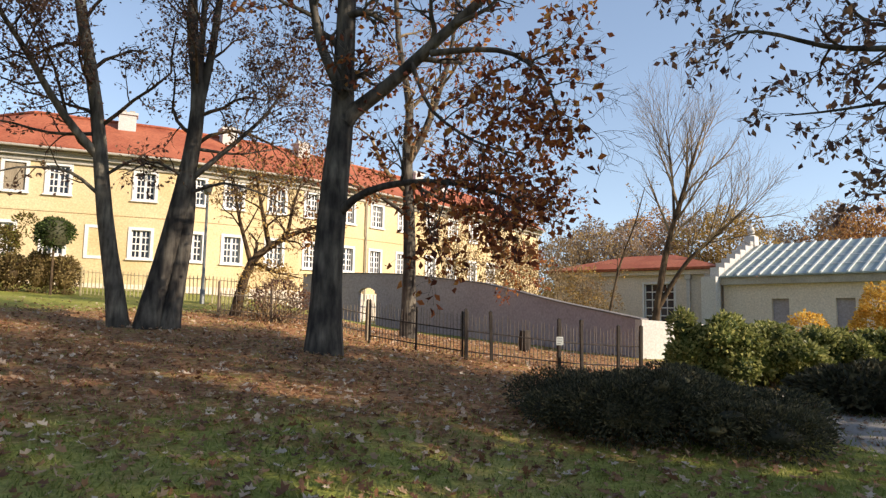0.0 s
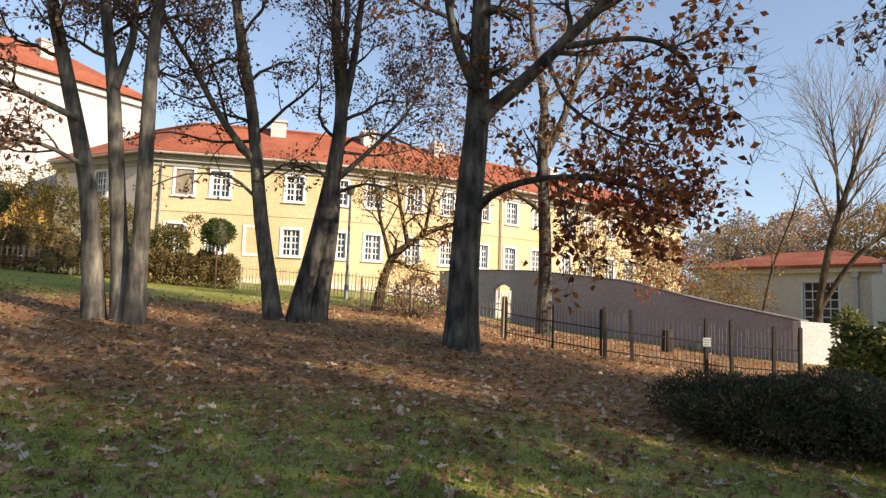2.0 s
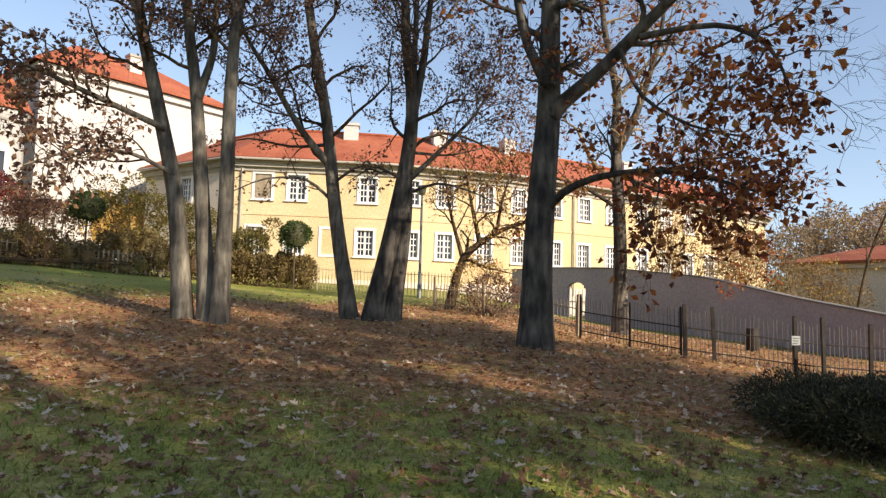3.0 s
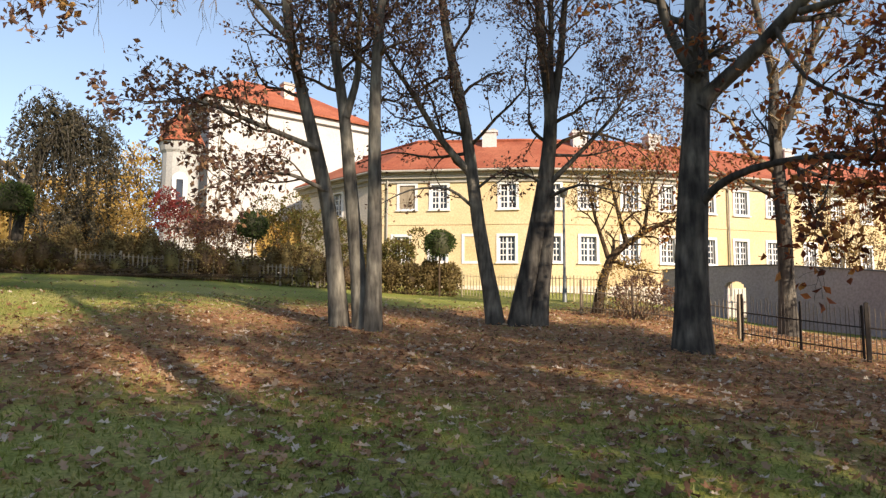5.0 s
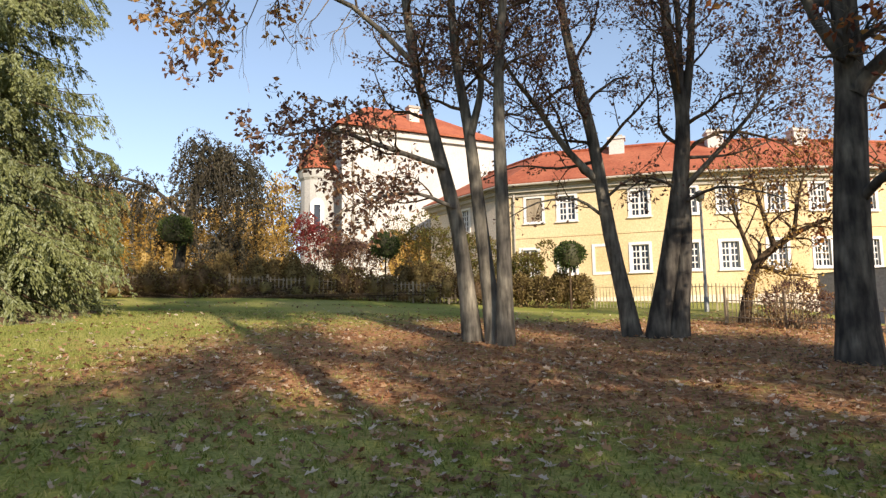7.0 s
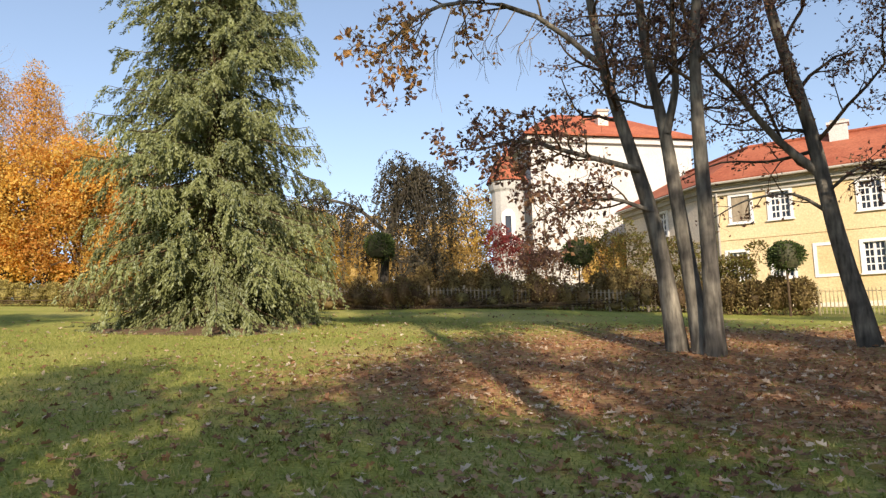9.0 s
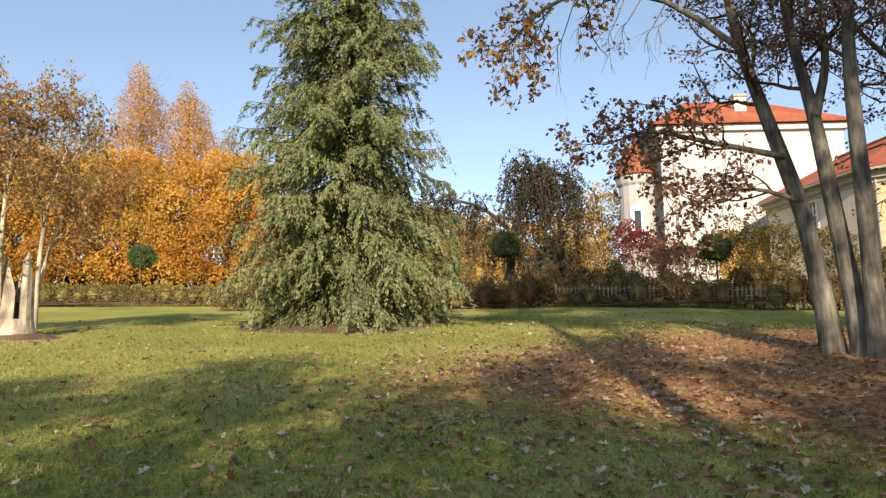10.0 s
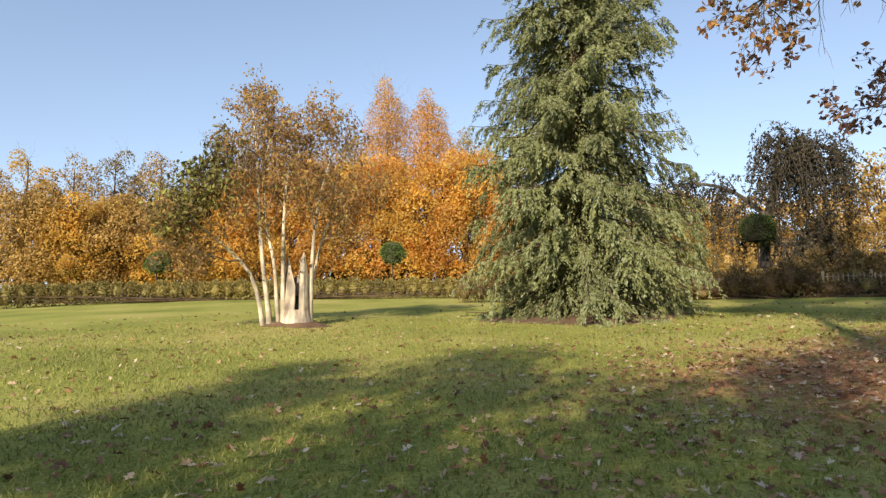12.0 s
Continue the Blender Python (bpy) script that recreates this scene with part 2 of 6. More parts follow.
class Geo:
    """Collects vertices and faces, and makes one mesh object of them."""

    def __init__(self):
        self.v, self.f, self.n = [], [], 0

    def add(self, verts, faces):
        self.v.append(np.asarray(verts, float).reshape(-1, 3))
        self.f.extend([tuple(i + self.n for i in q) for q in faces])
        self.n += len(self.v[-1])
        return self

    def hexa(self, low, high):
        """A solid between a lower and an upper quad."""
        return self.add(list(low) + list(high), [(3, 2, 1, 0), (4, 5, 6, 7), (0, 1, 5, 4), (1, 2, 6, 5), (2, 3, 7, 6), (3, 0, 4, 7)])

    def block(self, o, u, v, u0, u1, v0, v1, z0, z1):
        """A box along the level directions u and v from the point o."""
        o, u, v = Vector(o), Vector(u), Vector(v)
        c = [o + u * a + v * b for a, b in ((u0, v0), (u1, v0), (u1, v1), (u0, v1))]
        if u.cross(v).z < 0:
            c.reverse()
        return self.hexa([(p.x, p.y, z0) for p in c], [(p.x, p.y, z1) for p in c])

    def tube(self, pts, rads, sides=6):
        pts, rads = np.asarray(pts, float), np.asarray(rads, float)
        t = np.gradient(pts, axis=0)
        t /= np.linalg.norm(t, axis=1)[:, None] + 1e-9
        ref = np.array([0.31, 0.95, 0.05]) if abs(t[0][2]) > 0.6 else np.array([0.02, 0.05, 1.0])
        a = np.cross(t, ref)
        a /= np.linalg.norm(a, axis=1)[:, None] + 1e-9
        b = np.cross(t, a)
        ang = np.linspace(0, 2 * np.pi, sides, endpoint=False)
        ring = pts[:, None] + rads[:, None, None] * (np.cos(ang)[None, :, None] * a[:, None] + np.sin(ang)[None, :, None] * b[:, None])
        faces = []
        for i in range(len(pts) - 1):
            for j in range(sides):
                k = (j + 1) % sides
                faces.append((i * sides + j, i * sides + k, (i + 1) * sides + k, (i + 1) * sides + j))
        faces.append(tuple(range((len(pts) - 1) * sides, len(pts) * sides)))
        return self.add(ring, faces)

    def leaves(self, rng, pos, length, width, hang=0.4, along=None, fold=0.25, loose=0.45, face=None):
        """Folded pointed leaves at the points pos; hang pulls them down, along gives them a common way."""
        n = len(pos)
        if not n:
            return self
        a = rng.normal(size=(n, 3))
        if along is not None:
            a = a * loose + along * 1.6
        a[:, 2] -= hang
        a /= np.linalg.norm(a, axis=1)[:, None]
        c = rng.normal(size=(n, 3))
        b = np.cross(a, c if face is None else c * 0.4 + face)
        b /= np.linalg.norm(b, axis=1)[:, None] + 1e-9
        c = np.cross(a, b)
        size = rng.uniform(0.65, 1.35, n)[:, None]
        L, Wd = a * length * size, b * width * 0.5 * size
        F = c * width * fold * size
        v = np.stack([pos, pos + 0.5 * L + Wd + F, pos + L, pos + 0.5 * L - Wd + F], 1).reshape(-1, 3)
        i = np.arange(n)[:, None] * 4
        self.add(v, np.concatenate([i + 0, i + 1, i + 2, i + 0, i + 2, i + 3], 1).reshape(-1, 3).tolist())
        return self

    def make(self, name, material, parent=None, label="", smooth=False, kind=""):
        me = bpy.data.meshes.new(name)
        me.from_pydata(np.concatenate(self.v).tolist(), [], self.f)
        me.materials.append(material)
        if smooth:
            me.shade_smooth()
        ob = new(name, me)
        if parent:
            ob.parent = parent
            ob.matrix_parent_inverse = parent.matrix_basis.inverted()
        return tagged(ob, label, kind=kind)


def thing(name, at, label, category, group="", kind=""):
    ob = new(name)
    ob.location = at
    ob.empty_display_size = 0.3
    bpy.context.view_layer.update()
    return tagged(ob, label, category, group, kind)


# ---- ground ----
LITTER_AT = [(-2.4, 14.5, 6.5, 1), (-7.5, 16.5, 6.5, 1), (-9.5, 13.0, 6.0, 0.75), (2.5, 16.5, 4.5, 1), (-5.5, 10.5, 4.5, 0.6), (0.5, 11, 4, 0.55), (-5, 20, 6, 1), (3, 20, 5, 1),
             (-3, 6, 4.5, 0.2), (-7.5, 7.5, 4.5, 0.3), (-11, 8.5, 4.0, 0.45), (2, 8, 4, 0.2), (-12.5, 5.5, 3.5, 0.3), (4, 12, 4, 0.5), (4, 22, 5, 0.9), (0, 26, 6, 0.9), (7, 19, 4, 0.9), (-4, 28, 5, 0.8),
             (-14.5, 10.5, 4.5, 0.3), (-13.5, 16, 5, 0.4), (-9.8, 3.8, 3.2, 0.4), (-8.2, 6.0, 3.0, 0.35)]


def litter_at(x, y):
    """How thickly leaves lie: 0 to 1."""
    s = 0
    for cx, cy, r, w in LITTER_AT:
        s = s + w * np.exp(-((x - cx) ** 2 + (y - cy) ** 2) / (r * r) * 1.6)
    return np.minimum(1.0, s)


def build_ground():
    k = np.linspace(-1, 1, 211)
    ax = np.sinh(k * 5.6) / np.sinh(5.6) * 1600
    X, Y = np.meshgrid(ax - 6, ax + 8, indexing="ij")
    Zg = gz(X, Y)
    n = len(k)
    i = np.arange(n * n).reshape(n, n)
    faces = np.stack([i[:-1, :-1], i[1:, :-1], i[1:, 1:], i[:-1, 1:]], -1).reshape(-1, 4).tolist()
    g = Geo().add(np.stack([X, Y, Zg], -1), faces)
    ob = g.make("ground", GROUND, smooth=True)
    att = ob.data.attributes.new("litter", "FLOAT", "POINT")
    att.data.foreach_set("value", litter_at(X, Y).ravel().astype(np.float32))
    tagged(ob, "sloping park lawn with patches of fallen leaves", "lawn", kind="structure")


build_ground()


# ---- buildings ----
def wall_panel(g, o, u, v, length, thick, z0, z1, holes):
    """A wall from o along u, thick along v, with openings (u0, u1, za, zb) cut through; one closed skin."""
    us = sorted({0.0, length, *[h[0] for h in holes], *[h[1] for h in holes]})
    zs = sorted({z0, z1, *[h[2] for h in holes], *[h[3] for h in holes]})
    o, u, v = Vector(o), Vector(u), Vector(v)

    def solid(i, j):
        if not (0 <= i < len(us) - 1 and 0 <= j < len(zs) - 1):
            return False
        x, z = (us[i] + us[i + 1]) / 2, (zs[j] + zs[j + 1]) / 2
        return not any(h[0] < x < h[1] and h[2] < z < h[3] for h in holes)

    verts, index, faces = [], {}, []

    def vert(i, j, k):
        if (i, j, k) not in index:
            index[i, j, k] = len(verts)
            q = o + u * us[i] + v * (thick * k)
            verts.append((q.x, q.y, zs[j]))
        return index[i, j, k]

    for i in range(len(us) - 1):
        for j in range(len(zs) - 1):
            if not solid(i, j):
                continue
            c = ((i, j), (i + 1, j), (i + 1, j + 1), (i, j + 1))
            faces.append(tuple(vert(a, b, 0) for a, b in c))
            faces.append(tuple(vert(a, b, 1) for a, b in reversed(c)))
            for (p, q), (s, t), side in ((c[0], c[1], (i, j - 1)), (c[1], c[2], (i + 1, j)), (c[2], c[3], (i, j + 1)), (c[3], c[0], (i - 1, j))):
                if not solid(*side):
                    faces.append((vert(p, q, 0), vert(p, q, 1), vert(s, t, 1), vert(s, t, 0)))
    g.add(verts, faces)


def add_window(house, o, u, v, u0, u1, za, zb, cols=4, rows=4, surround=0.17):
    """A framed window in the opening; v points into the house."""
    g = Geo()
    s = surround
    for a, b, c, d in ((u0 - s, u0, za, zb), (u1, u1 + s, za, zb), (u0 - s, u1 + s, zb, zb + s), (u0 - s, u1 + s, za - s, za)):
        g.block(o, u, v, a, b, -0.05, 0.12, c, d)
    win = g.make("window", TRIM, house)
    sill = Geo().block(o, u, v, u0 - s - 0.06, u1 + s + 0.06, -0.14, -0.052, za - s - 0.002, za - s + 0.07)
    sill.make("sill", TRIM, win)
    g = Geo()
    bar = 0.05
    for i in range(cols + 1):
        x = u0 + (u1 - u0) * i / cols
        w = 0.07 if i in (0, cols, cols // 2) else bar / 2
        g.block(o, u, v, max(u0, x - w), min(u1, x + w), 0.10, 0.15, za, zb)
    for j in range(rows + 1):
        z = za + (zb - za) * j / rows
        g.block(o, u, v, u0, u1, 0.108, 0.142, max(za, z - 0.035), min(zb, z + 0.035))
    g.make("sash", TRIM, win)
    Geo().block(o, u, v, u0, u1, 0.16, 0.18, za, zb).make("pane", GLASS, win)
    return win


FRONT = [Vector((-33.4, 36.5)), Vector((-24.9, 34.2)), Vector((-16.0, 38.0)), Vector((-9.4, 42.5)), Vector((-2.0, 50.8)), Vector((5.7, 60.3)), Vector((9.5, 66.5))]
EAVE = 10.4


def meet(az, a, b):
    """Where the bearing az crosses the line from a to b: metres along it, or None."""
    r = radians(az)
    d = Vector((-math.sin(r), math.cos(r)))
    e = b - a
    det = d.x * -e.y + d.y * e.x
    if abs(det) < 1e-6:
        return None
    k = (d.x * a.y - d.y * a.x) / det
    return k * e.length if 0 <= k <= 1 else None


def bent_wing():
    house = thing("manor_house", (-16, 38, 2.5), "long curved yellow manor wing with red tiled roof", "building")
    lower = [34.0, 30.8, 24.8, 20.9, 17.9, 14.5, 11.5, 8.4, 6.0, 3.7, 1.2, -0.6, -2.4, -4.0]
    upper = [39.5, 36.6, 33.5, 30.7, 24.7, 20.9, 17.9, 14.4, 11.5, 8.4, 5.9, 3.6, 1.2, -0.7, -2.5, -4.1]
    for i in range(len(FRONT) - 1):
        a, b = FRONT[i], FRONT[i + 1]
        u = (b - a).normalized()
        v = Vector((-u.y, u.x))
        o, U, V, length = a.to_3d(), u.to_3d(), v.to_3d(), (b - a).length
        holes = []
        for az in lower:
            m = meet(az, a, b)
            if m is not None and 0.9 < m < length - 0.9:
                holes.append((m - 0.5, m + 0.5, 4.65, 6.2))
        for az in upper:
            m = meet(az, a, b)
            if m is not None and 0.9 < m < length - 0.9:
                holes.append((m - 0.5, m + 0.5, 8.0, 9.5))
        g = Geo()
        wall_panel(g, o, U, V, length, 0.5, 1.2, EAVE - 0.25, holes)
        g.make("wall", CREAM if i == 0 else YELLOW, house, "greyish cream render" if i == 0 else "yellow lime render")
        g = Geo()
        g.block(o, U, V, -0.02, length + 0.02, -0.12, -0.004, EAVE - 0.75, EAVE - 0.5)
        g.block(o, U, V, -0.08, length + 0.08, -0.34, -0.004, EAVE - 0.5, EAVE - 0.25)
        g.block(o, U, V, -0.14, length + 0.14, -0.5, 0.1, EAVE - 0.245, EAVE - 0.1)
        g.make("cornice", STONE, house)
        Geo().block(o, U, V, -0.01, length + 0.01, -0.045, -0.003, 6.95, 7.1).make("string_course", YELLOW, house)
        Geo().block(o, U, V, -0.01, length + 0.01, -0.08, -0.003, 1.2, 3.1).make("plinth", CREAM, house)
        for h in holes:
            win = add_window(house, o, U, V, h[0], h[1], h[2], h[3])
            if i == 1 and h[2] > 7 and h[0] < 2.4:
                Geo().block(o, U, V, h[0] + 0.02, h[1] - 0.02, 0.04, 0.09, h[2] + 0.02, h[3] - 0.02).make("shutter", BOARD, win, "closed brown wooden shutter")
    # one blocked window with a pale surround
    for az, za, zb in ((27.8, 4.65, 6.2),):
        a, b = FRONT[1], FRONT[2]
        m = meet(az, a, b)
        u = (b - a).normalized().to_3d()
        v = Vector((-u.y, u.x, 0))
        g = Geo()
        for p, q, c, d in ((m - 0.68, m - 0.5, za, zb), (m + 0.5, m + 0.68, za, zb), (m - 0.68, m + 0.68, zb, zb + 0.17), (m - 0.68, m + 0.68, za - 0.17, za)):
            g.block(a.to_3d(), u, v, p, q, -0.05, -0.003, c, d)
        g.make("blind_window_surround", TRIM, house)
    # roof: front and back slopes meeting at a ridge
    n = len(FRONT)
    nrm = []
    for i in range(n):
        e = (FRONT[min(i + 1, n - 1)] - FRONT[max(i - 1, 0)]).normalized()
        nrm.append(Vector((-e.y, e.x)))
    ev = [(p - q * 0.7).to_3d() + Vector((0, 0, EAVE - 0.1)) for p, q in zip(FRONT, nrm)]
    rd = [(p + q * 5.6).to_3d() + Vector((0, 0, 13.5)) for p, q in zip(FRONT, nrm)]
    bk = [(p + q * 11.9).to_3d() + Vector((0, 0, EAVE - 0.1)) for p, q in zip(FRONT, nrm)]
    dz = Vector((0, 0, 0.16))
    for p, q in ((ev, rd), (rd, bk)):
        for i in range(n - 1):
            g = Geo().hexa([p[i], p[i + 1], q[i + 1], q[i]], [p[i] + dz, p[i + 1] + dz, q[i + 1] + dz, q[i] + dz])
            g.make("roof_slope", RED, house, "weathered red tile roof")
    g = Geo()
    g.tube([r + Vector((0, 0, 0.2)) for r in rd], [0.14] * n, 8)
    g.make("ridge_cap", RED, house)
    g = Geo()
    g.tube([e + Vector((0, 0, 0.0)) - q.to_3d() * 0.06 for e, q in zip(ev, nrm)], [0.08] * n, 8)
    g.make("gutter", STONE, house)
    g = Geo()
    for i in range(n - 1):
        a, b = FRONT[i] + nrm[i] * 11.3, FRONT[i + 1] + nrm[i + 1] * 11.3
        u = (b - a).normalized().to_3d()
        g.block(a.to_3d(), u, Vector((-u.y, u.x, 0)), 0, (b - a).length, -0.4, 0, 1.2, EAVE - 0.2)
    g.make("back_wall", CREAM, house)
    for p, q in ((FRONT[0], nrm[0]), (FRONT[-1], nrm[-1])):
        g = Geo()
        t = q.to_3d()
        u = Vector((t.y, -t.x, 0)) * (1 if p == FRONT[0] else -1)
        g.block(p.to_3d(), t, u, 0.55, 10.8, 0.0, 0.4, 1.2, EAVE - 0.2)
        c = [p + q * 0.3, p + q * 5.6, p + q * 10.9]
        low = [(c[0].x, c[0].y), (c[1].x, c[1].y), (c[2].x, c[2].y)]
        uu = u * 0.4
        g.add([(low[0][0], low[0][1], EAVE - 0.2), (low[1][0], low[1][1], 13.3), (low[2][0], low[2][1], EAVE - 0.2),
               (low[0][0] + uu.x, low[0][1] + uu.y, EAVE - 0.2), (low[1][0] + uu.x, low[1][1] + uu.y, 13.3), (low[2][0] + uu.x, low[2][1] + uu.y, EAVE - 0.2)],
              [(0, 1, 2), (5, 4, 3), (0, 3, 4, 1), (1, 4, 5, 2), (2, 5, 3, 0)])
        g.make("gable_wall", CREAM, house)
    # chimneys just in front of the ridge
    for az, back in ((26.3, 4.6), (18.6, 4.6), (12.6, 4.6), (2.6, 4.6), (0.4, 4.6)):
        for i in range(n - 1):
            a, b = FRONT[i] + nrm[i] * back, FRONT[i + 1] + nrm[i + 1] * back
            m = meet(az, a, b)
            if m is None:
                continue
            u = (b - a).normalized().to_3d()
            v = Vector((-u.y, u.x, 0))
            o = a.to_3d() + u * m
            g = Geo().block(o, u, v, -0.5, 0.5, -0.4, 0.4, 12.2, 13.95)
            ch = g.make("chimney", WHITE, house, "whitewashed chimney")
            Geo().block(o, u, v, -0.6, 0.6, -0.5, 0.5, 13.952, 14.1).make("chimney_cap", WHITE, ch)
            g = Geo()
            for k in (-0.25, 0.25):
                g.block(o, u, v, k - 0.16, k + 0.16, -0.15, 0.15, 14.102, 14.3)
            g.make("chimney_pot", STONE, ch)
            break
    # downpipes
    for az in (35.2, 6.9):
        for i in range(n - 1):
            m = meet(az, FRONT[i], FRONT[i + 1])
            if m is not None:
                u = (FRONT[i + 1] - FRONT[i]).normalized()
                p = FRONT[i] + u * m + Vector((u.y, -u.x)) * 0.14
                Geo().tube([(p.x, p.y, 2.6), (p.x, p.y, EAVE - 0.3)], [0.06, 0.06], 8).make("downpipe", STONE, house)


bent_wing()


def hip_roof(g, c, z0, z1, inset, lift=0.16):
    """A hipped roof over the four corners c; the ridge runs between the short sides."""
    c = [Vector((p[0], p[1], z0)) for p in c]
    m0, m1 = (c[0] + c[3]) / 2, (c[1] + c[2]) / 2
    w = (m1 - m0).normalized() * inset
    r0, r1 = m0 + w, m1 - w
    r0.z = r1.z = z1
    dz = Vector((0, 0, lift))
    pts = c + [r0, r1]
    g.add(pts + [p + dz for p in pts], [(6, 7, 11, 10), (8, 9, 10, 11), (7, 8, 11), (9, 6, 10), (1, 0, 4, 5), (3, 2, 5, 4), (2, 1, 5), (0, 3, 4),
                                        (0, 1, 7, 6), (1, 2, 8, 7), (2, 3, 9, 8), (3, 0, 6, 9)])
    return r0, r1


def white_block():
    at = Vector((-38.4, 32.0, 3.5))
    house = thing("castle_block", at, "tall white castle block with red tiled roof", "building")
    u = Vector((5.1, 12.3, 0)).normalized()
    v = Vector((-u.y, u.x, 0))
    o = Vector((at.x, at.y, 0))
    L, D, top = 13.4, 11.0, 16.9
    g = Geo()
    wall_panel(g, o, u, v, L, 0.6, 2.0, top, [(11.2, 12.0, 13.2, 14.6)])
    g.make("front_wall", WHITE, house, "sunlit white lime render")
    add_window(house, o, u, v, 11.2, 12.0, 13.2, 14.6, 2, 3, 0.1)
    # side wall in greyer render than the front: its shade is in the colour
    g = Geo()
    wall_panel(g, o + v * 0.6, v, u, D - 0.6, 0.6, 2.0, top, [(2.2, 3.2, 8.5, 10.5), (5.8, 6.8, 8.5, 10.5), (2.2, 3.2, 13, 14.8), (5.8, 6.8, 13, 14.8)])
    g.make("side_wall", SHADEWALL, house)
    for a, b in ((8.5, 10.5), (13, 14.8)):
        for k in (2.2, 5.8):
            add_window(house, o + v * 0.6, v, u, k, k + 1.0, a, b)
    g = Geo().block(o, u, v, L - 0.6, L, 0.6, D, 2, top).block(o, u, v, 0.6, L - 0.6, D - 0.6, D, 2, top)
    g.make("rear_wall", WHITE, house)
    g = Geo()
    for a, b, c, d in ((-0.3, L + 0.3, -0.3, -0.003), (-0.3, L + 0.3, D + 0.003, D + 0.3), (-0.3, -0.003, 0, D), (L + 0.003, L + 0.3, 0, D)):
        g.block(o, u, v, a, b, c, d, top - 0.45, top)
    g.make("cornice", WHITE, house)
    g = Geo()
    cs = [o + u * a + v * b for a, b in ((-0.6, -0.6), (L + 0.6, -0.6), (L + 0.6, D + 0.6), (-0.6, D + 0.6))]
    hip_roof(g, cs, top + 0.01, top + 3.6, 4.5)
    g.make("roof", RED, house, "orange red tile roof")
    for k in (6.6,):
        ch = Geo().block(o, u, v, k, k + 0.9, 2.2, 2.9, top + 0.4, top + 3.0).make("chimney", CREAM, house)
        Geo().block(o, u, v, k - 0.1, k + 1.0, 2.1, 3.0, top + 3.002, top + 3.2).make("chimney_cap", STONE, ch)
    g = Geo().tube([o - v * 0.1 + u * 0.9 + Vector((0, 0, z)) for z in (3, 16.4)], [0.07, 0.07], 8)
    g.make("downpipe", STONE, house)
    # round stair turret with a bell shaped roof; shade is put into its grey wall colour
    c = bearing(52.3, 0, 49.5)
    tur = thing("stair_turret", (c.x, c.y, 4.0), "round turret, greyed for shade, with a red bell roof", "tower")
    g = Geo()
    ring = [(c.x, c.y, z) for z in (2.0, 12.3, 12.5, 12.9, 13.1)]
    g.tube(ring, [1.22, 1.22, 1.35, 1.45, 1.45], 16)
    g.make("wall", SHADEWALL, tur)
    g = Geo()
    zs = [13.1, 13.3, 13.9, 14.6, 15.2, 15.6, 16.4]
    g.tube([(c.x, c.y, z) for z in zs], [1.62, 1.55, 1.25, 0.85, 0.42, 0.18, 0.03], 16)
    g.make("roof", RED, tur, smooth=True)
    to = Vector((-c.x, -c.y, 0)).normalized()
    side = Vector((-to.y, to.x, 0))
    base = Vector((c.x, c.y, 0)) + to * 1.2
    g = Geo()
    g.block(base, side, to, -0.5, 0.5, -0.1, 0.1, 8.0, 10.4)
    w = g.make("window", TRIM, tur)
    arch = [(math.cos(a) * 0.5, 10.4 + math.sin(a) * 0.5) for a in np.linspace(0, math.pi, 9)]
    p = [base + side * x + Vector((0, 0, z)) for x, z in arch]
    Geo().add([q - to * 0.1 for q in p] + [q + to * 0.1 for q in p], [tuple(range(9)), tuple(range(17, 8, -1))] + [(i + 9, i + 10, i + 1, i) for i in range(8)]).make("arch", TRIM, w)
    Geo().block(base, side, to, -0.22, 0.22, 0.11, 0.13, 8.4, 10.4).make("pane", GLASS, w)


white_block()


def red_house():
    a = bearing(-9.5, 0, 47)
    b = bearing(-22.3, 0, 43)
    house = thing("garden_house", (b.x, b.y, 0.5), "low cream house with a red hipped roof", "building")
    u = (b - a).normalized()
    u.z = 0
    v = Vector((-u.y, u.x, 0))
    o = Vector((a.x, a.y, 0))
    L, top = (b - a).length, 4.45
    m = meet(-18.0, a.to_2d(), b.to_2d())
    holes = [(m - 0.95, m + 0.95, 1.4, 3.9)]
    g = Geo()
    wall_panel(g, o, u, v, L, 0.5, -0.5, top, holes)
    g.make("wall", CREAM, house)
    add_window(house, o, u, v, m - 0.95, m + 0.95, 1.4, 3.9, 4, 5, 0.12)
    Geo().block(o, u, v, 0, L, 7.5, 8, -0.5, top).block(o, u, v, 0, 0.5, 0.5, 7.5, -0.5, top).block(o, u, v, L - 0.5, L, 0.5, 7.5, -0.5, top).make("rear_wall", CREAM, house)
    for k in (L - 1.55, L - 0.25):
        w = 0.2 if k < L - 1 else 0.42
        g = Geo().block(o, u, v, k - w / 2, k + w / 2, -0.22, -0.003, -0.5, top - 0.3)
        g.block(o, u, v, k - w / 2 - 0.07, k + w / 2 + 0.07, -0.3, -0.003, top - 0.298, top)
        g.make("pilaster", WHITE, house, "white pilaster")
    Geo().block(o, u, v, -0.3, L + 0.3, -0.35, 8.3, top + 0.004, top + 0.28).make("cornice", CREAM, house)
    g = Geo()
    hip_roof(g, [o + u * p + v * q for p, q in ((-0.5, -0.6), (L + 0.5, -0.6), (L + 0.5, 8.6), (-0.5, 8.6))], top + 0.285, top + 1.5, 4.2)
    g.make("roof", RED, house)


red_house()


